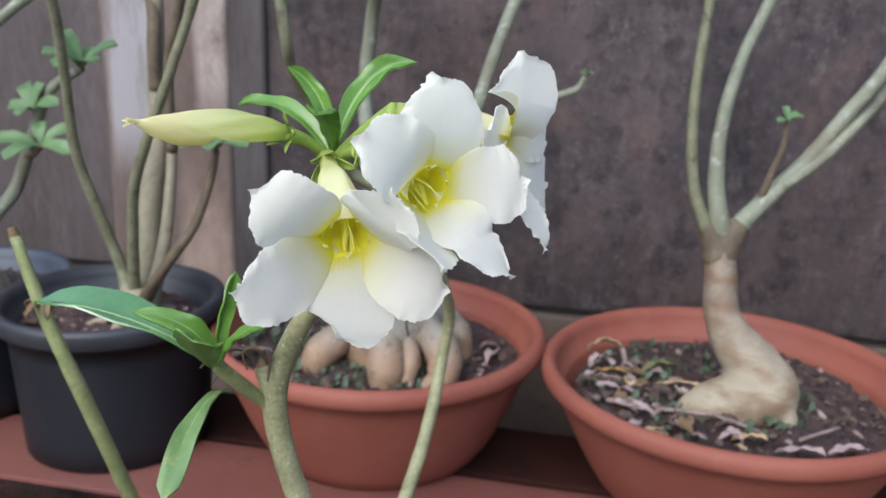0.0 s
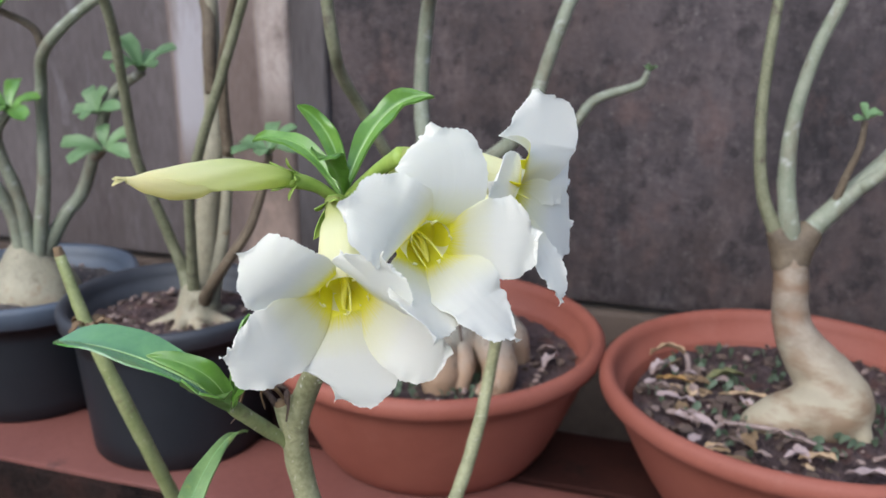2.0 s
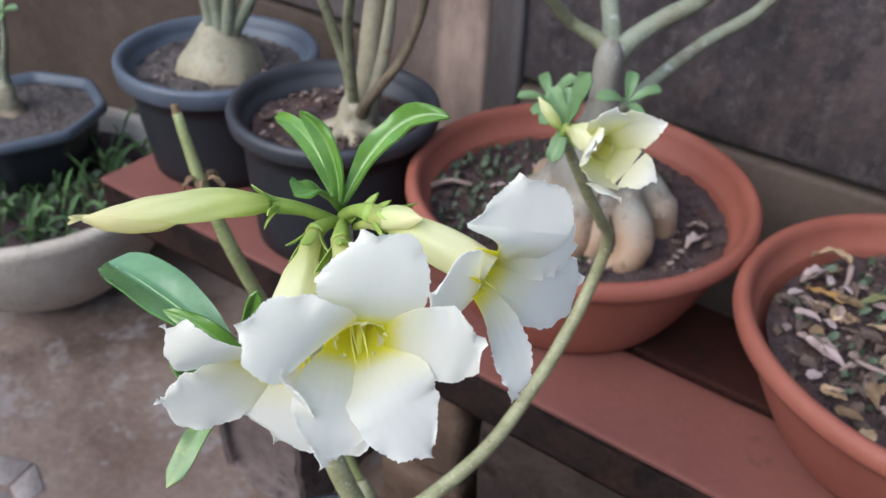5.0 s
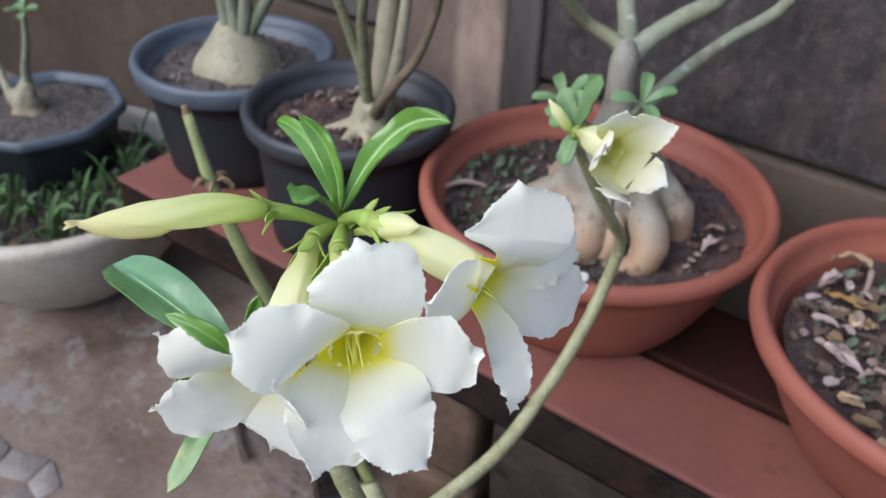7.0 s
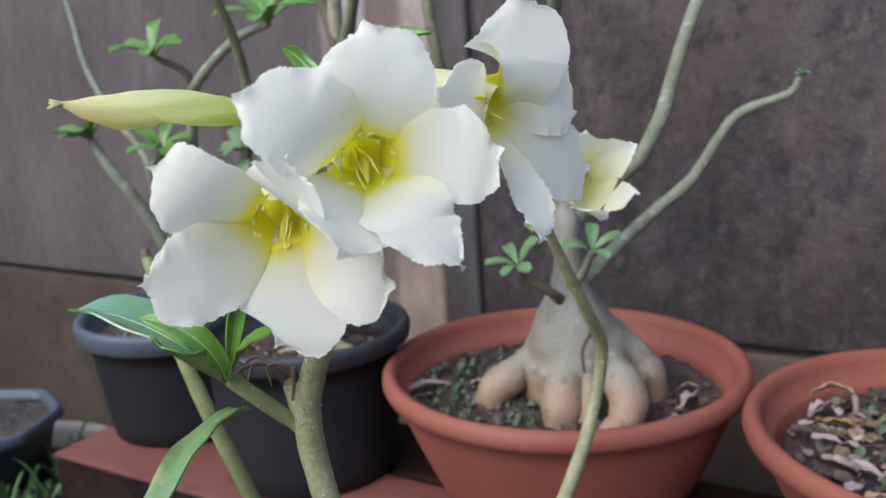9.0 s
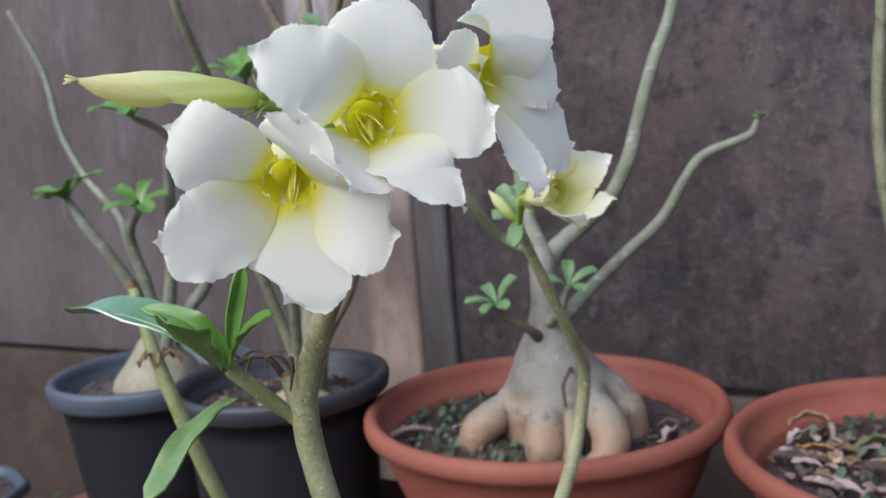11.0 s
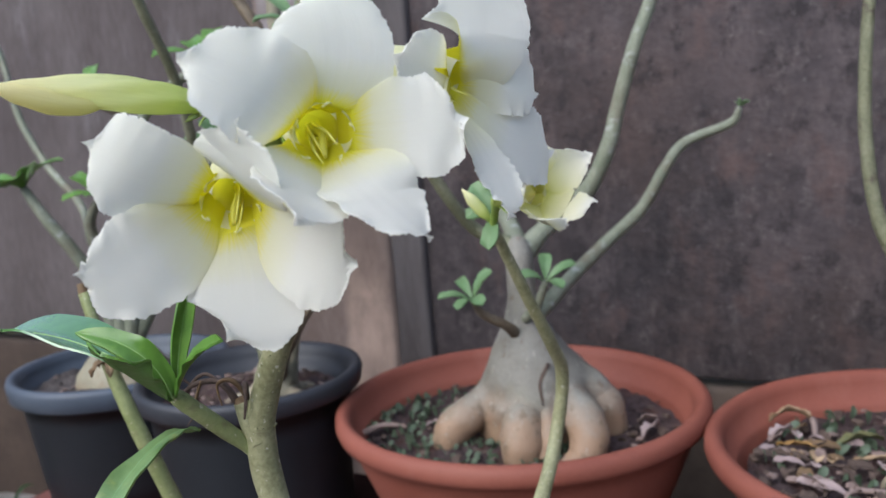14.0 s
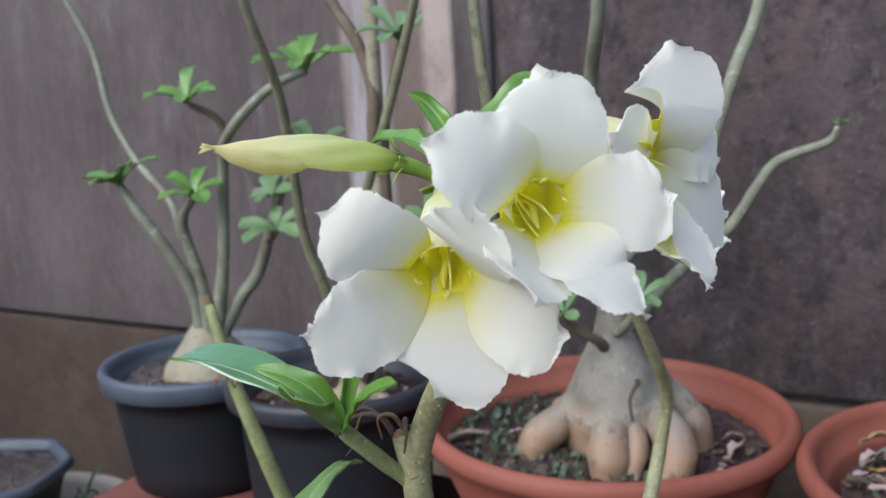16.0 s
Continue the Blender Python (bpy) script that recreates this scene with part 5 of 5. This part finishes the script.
tube(bm, [(0.107, 0.841, 0.520), (0.112, 0.842, 0.540), (0.124, 0.847, 0.556)], [0.0172, 0.0165, 0.0122], 16, 6, 0.08)
merged("fork", bm, M_STEM_BROWN, r, "darker brown forked trunk top", 0.003, 3)
limb("branch", [(0.104, 0.840, 0.535), (0.090, 0.838, 0.555), (0.075, 0.836, 0.591), (0.067, 0.834, 0.652), (0.067, 0.832, 0.711), (0.070, 0.833, 0.769), (0.075, 0.833, 0.92)], [0.010, 0.0072, 0.0056, 0.0051, 0.0048, 0.0046, 0.0042], M_STEM_OLIVE, r, "", 10, 14, 21)
limb("branch", [(0.107, 0.840, 0.535), (0.102, 0.838, 0.560), (0.095, 0.844, 0.603), (0.096, 0.851, 0.658), (0.108, 0.859, 0.715), (0.127, 0.867, 0.768), (0.165, 0.88, 0.90)], [0.012, 0.0094, 0.0080, 0.0067, 0.0060, 0.0056, 0.005], G, r, "", 10, 14, 22)
limb("branch", [(0.110, 0.840, 0.535), (0.125, 0.848, 0.557), (0.148, 0.860, 0.582), (0.183, 0.878, 0.619), (0.213, 0.886, 0.663), (0.240, 0.880, 0.709), (0.29, 0.88, 0.82)], [0.012, 0.0098, 0.0088, 0.0077, 0.0072, 0.0068, 0.0055], G, r, "", 10, 14, 23)
limb("branch", [(0.160, 0.862, 0.593), (0.196, 0.873, 0.623), (0.224, 0.888, 0.654), (0.252, 0.902, 0.690), (0.32, 0.92, 0.80)], [0.0065, 0.0062, 0.0058, 0.0055, 0.0045], G, r, "", 10, 8, 24)
limb("twig", [(0.140, 0.856, 0.578), (0.146, 0.852, 0.606), (0.153, 0.850, 0.632), (0.154, 0.850, 0.656)], [0.0042, 0.0035, 0.003, 0.0024], M_STEM_BROWN, r, "", 8)
cluster(r, (0.154, 0.850, 0.656), (0.1, -0.3, 0.9), 4, 0.020, 0.009, M_LEAF_FAR, 9, 0.7)

# ---- desert rose in the blue-rimmed pot ----
a = thing("desert_rose", (-0.735, 0.80, 0.40), "desert rose with a round onion-shaped caudex and leafy-tipped branches", "plant", "desert roses")
bm = bmesh.new()
lathe(bm, [(0.001, -0.02), (0.042, -0.02), (0.054, -0.005), (0.056, 0.008), (0.051, 0.024), (0.042, 0.038), (0.031, 0.051), (0.023, 0.064), (0.015, 0.074), (0.001, 0.077)], (-0.735, 0.80, 0.402), 40, 0.06, 2)
for v in bm.verts:
    v.co += Vector((noise.noise(v.co * 30), noise.noise(v.co * 30 + Vector((4, 0, 0))), 0)) * 0.004
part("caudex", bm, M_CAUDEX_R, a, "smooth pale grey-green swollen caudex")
for k, (P, R) in enumerate((
    ([(-0.735, 0.795, 0.448), (-0.735, 0.785, 0.515), (-0.750, 0.765, 0.572), (-0.772, 0.750, 0.615), (-0.794, 0.745, 0.650)], [0.0105, 0.0082, 0.0074, 0.007, 0.005]),
    ([(-0.725, 0.797, 0.448), (-0.726, 0.790, 0.530), (-0.732, 0.782, 0.575), (-0.728, 0.774, 0.608), (-0.703, 0.771, 0.634)], [0.010, 0.0078, 0.007, 0.006, 0.0048]),
    ([(-0.722, 0.80, 0.448), (-0.700, 0.802, 0.540), (-0.695, 0.807, 0.605), (-0.684, 0.803, 0.663), (-0.655, 0.785, 0.703), (-0.593, 0.788, 0.749), (-0.545, 0.794, 0.766)], [0.010, 0.0075, 0.0068, 0.0065, 0.0062, 0.0055, 0.0045]),
    ([(-0.684, 0.805, 0.675), (-0.682, 0.808, 0.700), (-0.686, 0.802, 0.722), (-0.710, 0.782, 0.740)], [0.005, 0.0048, 0.0045, 0.0035]),
    ([(-0.724, 0.805, 0.448), (-0.690, 0.818, 0.505), (-0.669, 0.829, 0.535), (-0.643, 0.833, 0.596), (-0.615, 0.830, 0.647), (-0.573, 0.832, 0.675)], [0.010, 0.0082, 0.0078, 0.007, 0.0062, 0.0048]),
    ([(-0.650, 0.830, 0.575), (-0.628, 0.812, 0.580), (-0.610, 0.802, 0.592)], [0.004, 0.0034, 0.0028]),
    ([(-0.750, 0.79, 0.580), (-0.83, 0.85, 0.62), (-0.93, 0.89, 0.670), (-0.985, 0.90, 0.740), (-1.012, 0.905, 0.829), (-1.05, 0.89, 0.92)], [0.005, 0.005, 0.005, 0.005, 0.0046, 0.003]),
)):
    limb("branch", P, R, G if k not in (3, 5) else M_STEM_BROWN, a, "", 9, 6, 30 + k)
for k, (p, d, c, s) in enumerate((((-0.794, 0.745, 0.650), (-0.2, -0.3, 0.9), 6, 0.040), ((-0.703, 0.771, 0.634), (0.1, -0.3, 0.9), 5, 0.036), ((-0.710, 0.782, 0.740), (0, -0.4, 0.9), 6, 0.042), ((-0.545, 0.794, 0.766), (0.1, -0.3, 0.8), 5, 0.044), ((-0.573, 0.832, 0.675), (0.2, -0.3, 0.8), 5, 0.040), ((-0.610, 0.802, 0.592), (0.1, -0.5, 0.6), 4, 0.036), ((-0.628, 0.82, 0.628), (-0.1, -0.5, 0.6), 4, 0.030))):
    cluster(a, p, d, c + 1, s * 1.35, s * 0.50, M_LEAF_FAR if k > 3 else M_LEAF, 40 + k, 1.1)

# ---- desert rose in the charcoal pot ----
b = thing("desert_rose", (-0.49, 0.77, 0.41), "desert rose with several thin pale trunks rising from a rooty foot", "plant", "desert roses")
bm = bmesh.new()
tube(bm, [(-0.49, 0.77, 0.405), (-0.488, 0.772, 0.43), (-0.486, 0.775, 0.455)], [0.030, 0.022, 0.018], 18, 6, 0.15)
rnd = random.Random(5)
for k in range(7):
    an = k * 0.9 + rnd.uniform(-0.2, 0.2)
    d = Vector((math.cos(an), math.sin(an), 0))
    o = Vector((-0.49, 0.77, 0.425))
    tube(bm, [o, o + d * 0.030 + Vector((0, 0, -0.004)), o + d * rnd.uniform(0.05, 0.068) + Vector((0, 0, -0.013))], [0.011, 0.007, 0.003], 10, 6, 0.2, k)
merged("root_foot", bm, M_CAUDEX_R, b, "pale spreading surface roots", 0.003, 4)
for k, (P, R, M_) in enumerate((
    ([(-0.505, 0.785, 0.425), (-0.521, 0.799, 0.461), (-0.536, 0.788, 0.527), (-0.544, 0.768, 0.595), (-0.531, 0.743, 0.669), (-0.511, 0.706, 0.745), (-0.501, 0.658, 0.823), (-0.498, 0.63, 0.92)], [0.009, 0.0068, 0.0058, 0.0053, 0.0050, 0.0048, 0.0045, 0.0035], M_STEM_OLIVE),
    ([(-0.490, 0.768, 0.43), (-0.485, 0.763, 0.461), (-0.469, 0.742, 0.517), (-0.451, 0.721, 0.573), (-0.422, 0.701, 0.625), (-0.389, 0.689, 0.687), (-0.354, 0.677, 0.756), (-0.31, 0.66, 0.85)], [0.009, 0.0066, 0.0056, 0.0052, 0.0048, 0.0045, 0.0042, 0.0035], M_STEM_OLIVE),
    ([(-0.478, 0.768, 0.44), (-0.45, 0.745, 0.472), (-0.418, 0.735, 0.510), (-0.398, 0.739, 0.540), (-0.386, 0.748, 0.580), (-0.377, 0.747, 0.612)], [0.008, 0.0062, 0.0052, 0.0048, 0.0044, 0.0036], M_STEM_BROWN),
    ([(-0.485, 0.782, 0.43), (-0.485, 0.790, 0.466), (-0.479, 0.792, 0.529), (-0.468, 0.791, 0.586), (-0.468, 0.802, 0.640), (-0.472, 0.811, 0.693), (-0.469, 0.811, 0.760), (-0.468, 0.812, 0.90)], [0.017, 0.0140, 0.0132, 0.0122, 0.0108, 0.0092, 0.0078, 0.006], M_CAUDEX_R),
    ([(-0.468, 0.80, 0.66), (-0.466, 0.798, 0.701), (-0.472, 0.809, 0.747), (-0.491, 0.814, 0.793), (-0.521, 0.816, 0.838), (-0.55, 0.82, 0.90)], [0.007, 0.007, 0.0068, 0.0066, 0.0062, 0.005], M_STEM_BROWN),
    ([(-0.445, 0.785, 0.60), (-0.440, 0.775, 0.66), (-0.433, 0.769, 0.700), (-0.422, 0.763, 0.725), (-0.410, 0.756, 0.753), (-0.397, 0.751, 0.783)], [0.006, 0.0056, 0.005, 0.0048, 0.0044, 0.0036], M_STEM_BROWN),
    ([(-0.475, 0.772, 0.43), (-0.455, 0.775, 0.50), (-0.448, 0.782, 0.56), (-0.444, 0.786, 0.62)], [0.009, 0.007, 0.006, 0.005], M_CAUDEX_R),
)):
    limb("trunk", P, R, M_, b, "", 10, 8, 50 + k)
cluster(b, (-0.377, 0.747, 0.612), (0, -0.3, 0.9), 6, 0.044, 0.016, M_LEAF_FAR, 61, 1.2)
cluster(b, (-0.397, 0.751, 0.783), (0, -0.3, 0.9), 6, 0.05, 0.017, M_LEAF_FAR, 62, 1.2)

# ---- seedling in the eight-sided pot ----
o = thing("desert_rose", (-1.28, 0.79, 0.178), "small desert rose seedling with a knobbly foot and few leaves", "plant", "desert roses")
bm = bmesh.new()
tube(bm, [(-1.285, 0.785, 0.165), (-1.285, 0.785, 0.20), (-1.275, 0.79, 0.235)], [0.030, 0.024, 0.010], 14, 6, 0.2)
tube(bm, [(-1.285, 0.785, 0.19), (-1.30, 0.77, 0.20), (-1.33, 0.775, 0.25)], [0.016, 0.010, 0.006], 12, 6, 0.1)
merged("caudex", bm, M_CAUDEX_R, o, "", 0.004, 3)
limb("branch", [(-1.277, 0.79, 0.225), (-1.268, 0.79, 0.262), (-1.245, 0.79, 0.305), (-1.225, 0.79, 0.365)], [0.009, 0.007, 0.006, 0.004], M_STEM_GREY, o)
limb("branch", [(-1.32, 0.775, 0.235), (-1.345, 0.775, 0.275), (-1.35, 0.775, 0.31)], [0.006, 0.005, 0.004], M_STEM_GREY, o)
cluster(o, (-1.225, 0.79, 0.365), (0.1, -0.3, 0.9), 5, 0.030, 0.012, M_LEAF_FAR, 71)
cluster(o, (-1.35, 0.775, 0.31), (0.4, -0.4, 0.8), 4, 0.045, 0.018, M_LEAF_FAR, 72)

# ---- grass and weeds in the concrete bowl ----
def tufts(seed, count, c, r, z, length, width, material, name, label, clear=None):
    rnd = random.Random(seed)
    bm = bmesh.new()
    for k in range(count):
        an, d = rnd.uniform(0, 6.283), r * math.sqrt(rnd.random())
        p = Vector((c[0] + d * math.cos(an), c[1] + d * math.sin(an), z))
        if clear and math.hypot(p.x - clear[0], p.y - clear[1]) < clear[2]:
            continue
        g = Vector((rnd.uniform(-1, 1), rnd.uniform(-1, 1), rnd.uniform(0.5, 1.8))).normalized()
        s = length * rnd.uniform(0.5, 1.2)
        tip = p + g * s
        tip.z -= s * rnd.uniform(0.0, 0.5)
        blade(bm, leaf_rows(p, p + g * s * 0.5 + Vector((0, 0, s * 0.1)), tip, width * rnd.uniform(0.7, 1.3), (g.y, -g.x, 0.6), 0.3, 0, 0.4, m=6, n=3), 0.0005)
    return tagged(part(name, bm, material), label, "grass", kind="stuff")


tufts(81, 230, CC, 0.20, 0.068, 0.10, 0.006, M_GRASS, "grass", "tangled green grass in the concrete bowl", (OC[0], OC[1], 0.10))
tufts(82, 260, (CC[0] + 0.04, CC[1] - 0.03), 0.17, 0.068, 0.03, 0.012, M_WEED, "weeds", "small leafy weeds in the concrete bowl", (OC[0], OC[1], 0.10))
tufts(83, 430, (MC[0] - 0.03, MC[1] - 0.01), 0.125, 0.386, 0.012, 0.0052, M_WEED, "weeds", "tiny weeds on the bowl's soil", (MC[0], MC[1], 0.05))
tufts(84, 130, (RC[0] - 0.03, RC[1]), 0.112, 0.388, 0.014, 0.006, M_WEED, "weeds", "tiny weeds among the dry litter")

# ---- litter ----
def scraps(seed, count, c, r, z, size, material, name, label):
    rnd = random.Random(seed)
    bm = bmesh.new()
    for k in range(count):
        an, d = rnd.uniform(0, 6.283), r * math.sqrt(rnd.random())
        s = size * rnd.uniform(0.35, 1.3)
        mt = Matrix.Translation((c[0] + d * math.cos(an), c[1] + d * math.sin(an), z + rnd.uniform(0, 0.005))) @ Euler((rnd.uniform(-0.6, 0.6), rnd.uniform(-0.6, 0.6), rnd.uniform(0, 6))).to_matrix().to_4x4() @ Matrix.Diagonal((s, s * rnd.uniform(0.3, 0.9), s * rnd.uniform(0.15, 0.6), 1))
        bmesh.ops.create_icosphere(bm, subdivisions=1, radius=0.5, matrix=mt)
    for v in bm.verts:
        v.co += Vector((noise.noise(v.co * 300), noise.noise(v.co * 300 + Vector((5, 0, 0))), 0)) * size * 0.15
    return tagged(part(name, bm, material, smooth=False), label, "litter", kind="stuff")


scraps(91, 160, MC, 0.15, 0.385, 0.012, M_DRY_DARK, "soil_crumbs", "dark soil crumbs in the terracotta bowl")
scraps(89, 420, MC, 0.150, 0.385, 0.005, M_SOIL, "soil_grains", "fine reddish soil grains in the bowl")
scraps(88, 420, RC, 0.145, 0.385, 0.005, M_SOIL, "soil_grains", "fine reddish soil grains under the litter")
scraps(92, 60, MC, 0.145, 0.387, 0.008, M_DRY_PALE, "root_scraps", "pale scraps on the soil")
scraps(93, 200, RC, 0.145, 0.385, 0.012, M_DRY_DARK, "soil_crumbs", "dark crumbs among the litter")
scraps(94, 60, RC, 0.14, 0.388, 0.010, M_DRY_PALE, "bark_chips", "pale bark chips and dry scraps")
scraps(95, 130, BC, 0.086, 0.419, 0.010, M_DRY_DARK, "soil_crumbs", "dark crumbs in the charcoal pot")
scraps(96, 80, BC, 0.084, 0.420, 0.009, M_DRY_PALE, "root_scraps", "pale dry scraps in the charcoal pot")
scraps(90, 120, AC, 0.096, 0.411, 0.006, M_DRY_PALE, "grit", "pale grit in the blue-rimmed pot")
scraps(97, 220, AC, 0.096, 0.410, 0.007, M_GRAVEL, "grit", "coarse grit in the blue-rimmed pot")
scraps(98, 120, CC, 0.20, 0.068, 0.016, M_DRY, "dry_litter", "dry brown scraps in the concrete bowl")
scraps(99, 120, OC, 0.115, 0.178, 0.008, M_GRAVEL, "grit", "coarse grit in the eight-sided pot")


def dry_leaf(p, turn, length, width, material, label, curl=0.3):
    p = Vector(p)
    t = thing("dry_leaf", p, label, "dry leaf", "fallen dry leaves")
    d = Vector((math.cos(turn), math.sin(turn), 0))
    part("leaf_blade", blade(bmesh.new(), leaf_rows(p, p + d * length * 0.5 + Vector((0, 0, length * curl)), p + d * length + Vector((0, 0, length * 0.1)), width, (-d.y * 0.3, d.x * 0.3, 1), 0.4, 0.25, 0.6, turn, 12, 7), 0.0008), material, t)
    return t


rnd = random.Random(12)
M_DRY_TAN = mat("dry_tan", (0.260, 0.165, 0.090), (0.380, 0.270, 0.165), 40, 0.8, 0.6, 200)
M_DRY_PINK = mat("dry_pinkish", (0.230, 0.165, 0.158), (0.340, 0.265, 0.255), 40, 0.8, 0.6, 200)
M_DRY_GOLD = mat("dry_golden", (0.200, 0.095, 0.030), (0.330, 0.190, 0.060), 40, 0.8, 0.6, 200)
M_DRY_OLIVE = mat("dry_olive", (0.070, 0.080, 0.028), (0.150, 0.140, 0.060), 40, 0.7, 0.5, 200)
for p_, t_, l_, w_, m_, lb, cu in (
        ((-0.013, 0.886, 0.392), 0.05, 0.036, 0.019, M_DRY_TAN, "curled tan dry leaf on the litter", 0.32),
        ((-0.010, 0.846, 0.391), 0.9, 0.026, 0.014, M_DRY_PINK, "curled pinkish grey dry leaf on the litter", 0.22),
        ((0.008, 0.866, 0.391), -1.2, 0.018, 0.008, M_DRY_PINK, "small pinkish grey dry leaf on the litter", 0.20),
        ((-0.003, 0.834, 0.391), -0.2, 0.036, 0.014, M_DRY_GOLD, "golden brown dry leaf lying on the litter", 0.10),
        ((0.044, 0.838, 0.391), 0.45, 0.040, 0.018, M_DRY_OLIVE, "olive-green curled leaf with a tan edge", 0.20),
        ((0.056, 0.812, 0.392), -0.1, 0.046, 0.012, M_DRY_TAN, "long pale dry leaf on the litter", 0.12),
        ((0.034, 0.818, 0.391), -1.1, 0.018, 0.012, M_DRY_TAN, "peach-coloured dry leaf scrap on the litter", 0.18),
        ((0.022, 0.770, 0.392), -0.9, 0.034, 0.016, M_DRY_PALE, "pale dry leaf scrap on the litter", 0.14),
        ((0.155, 0.700, 0.392), -0.1, 0.040, 0.018, M_DRY_PINK, "pale pinkish dry leaf by the rim", 0.12),
        ((0.200, 0.706, 0.392), 0.3, 0.034, 0.018, M_DRY_PINK, "pale pinkish dry leaf by the rim", 0.12),
        ((0.120, 0.712, 0.392), 0.0, 0.030, 0.016, M_DRY_TAN, "tan dry leaf scrap by the swollen foot", 0.15),
        ((-0.118, 0.828, 0.388), 1.2, 0.024, 0.015, M_DRY_PINK, "curled pinkish dry leaf by the bowl's rim", 0.30),
        ((-0.130, 0.862, 0.389), 0.3, 0.020, 0.012, M_DRY_PALE, "pale grey dry leaf scrap on the soil", 0.25),
        ((-0.330, 0.800, 0.388), 0.8, 0.022, 0.008, M_DRY_PINK, "pale pinkish dry leaf scrap on the soil", 0.12)):
    dry_leaf(p_, t_, l_, w_, m_, lb, cu)
for k in range(62):
    an, d = rnd.uniform(2.7, 4.8), 0.142 * math.sqrt(rnd.uniform(0.10, 0.97))
    dry_leaf((RC[0] + d * math.cos(an), RC[1] + d * math.sin(an), 0.390 + rnd.uniform(0, 0.004)), rnd.uniform(0, 6.28), rnd.uniform(0.010, 0.026), rnd.uniform(0.006, 0.013), rnd.choice((M_DRY, M_DRY_PALE, M_DRY_DARK, M_DRY_PINK, M_DRY_DARK, M_DRY_TAN)), rnd.choice(("dry leaf scrap on the litter", "shrivelled dry leaf on the litter")), rnd.uniform(0.06, 0.24))
for k, (P, s) in enumerate((([(-0.378, 0.762, 0.391), (-0.365, 0.780, 0.394), (-0.345, 0.792, 0.391)], 0.0035), ([(0.024, 0.884, 0.398), (0.027, 0.862, 0.395), (0.026, 0.840, 0.390)], 0.0032), ([(0.06, 0.76, 0.391), (0.11, 0.752, 0.394), (0.15, 0.735, 0.391)], 0.0024), ([(0.18, 0.73, 0.391), (0.22, 0.76, 0.394)], 0.002))):
    st = thing("stick", P[0], "short pale dry stick on the soil", "stick", "fallen sticks")
    limb("twig", P, [s, s * 0.8, s * 0.6][:max(2, len(P))], M_DRY_PALE, st, "", 7)

fp = thing("fallen_petal", (-0.20, 0.714, 0.392), "white fallen petal lying on the soil", "petal")
part("petal_blade", blade(bmesh.new(), leaf_rows((-0.220, 0.710, 0.3865), (-0.20, 0.713, 0.3895), (-0.180, 0.717, 0.3865), 0.015, (0, -0.2, 1), 0.3, 0.5, 0.7, 3, 12, 7), 0.0005), M_PETAL, fp)

# ---- broken stones set in the yard floor ----
rnd = random.Random(77)
STEP = 0.050
corner = {(i, j): (-1.42 + STEP * (i + rnd.uniform(-0.46, 0.46)), 0.16 + STEP * (j + rnd.uniform(-0.46, 0.46))) for i in range(19) for j in range(11)}
for i in range(18):
    for j in range(10):
        if rnd.random() < 0.06 + 0.03 * j or j > 5:
            continue
        ring = [Vector((*corner[k], 0)) for k in ((i, j), (i + 1, j), (i + 1, j + 1), (i, j + 1))]
        mid = sum(ring, Vector()) / 4
        bm = bmesh.new()
        pts = []
        for a_, b_ in zip(ring, ring[1:] + ring[:1]):
            pts += [a_ + (mid - a_) * rnd.uniform(0.05, 0.15), a_.lerp(b_, 0.5) + (mid - a_.lerp(b_, 0.5)) * rnd.uniform(0.0, 0.14)]
        h = rnd.uniform(0.0, 0.0018)
        low = [bm.verts.new(p - mid + Vector((0, 0, -0.012))) for p in pts]
        top = [bm.verts.new((p - mid) * 0.98 + Vector((0, 0, h - 0.0014))) for p in pts]
        cap = [bm.verts.new((p - mid) * 0.90 + Vector((0, 0, h + rnd.uniform(-0.001, 0.001)))) for p in pts]
        for c0, c1 in ((low, top), (top, cap)):
            for q in range(8):
                bm.faces.new((c0[q], c0[(q + 1) % 8], c1[(q + 1) % 8], c1[q]))
        bm.faces.new(cap)
        me = bpy.data.meshes.new("stone")
        bm.to_mesh(me)
        bm.free()
        me.materials.append(M_STONE)
        for f in me.polygons:
            f.use_smooth = True
        st = new("stone", me)
        st.parent = ground
        st.location = (mid.x, mid.y, GROUND + 0.002)
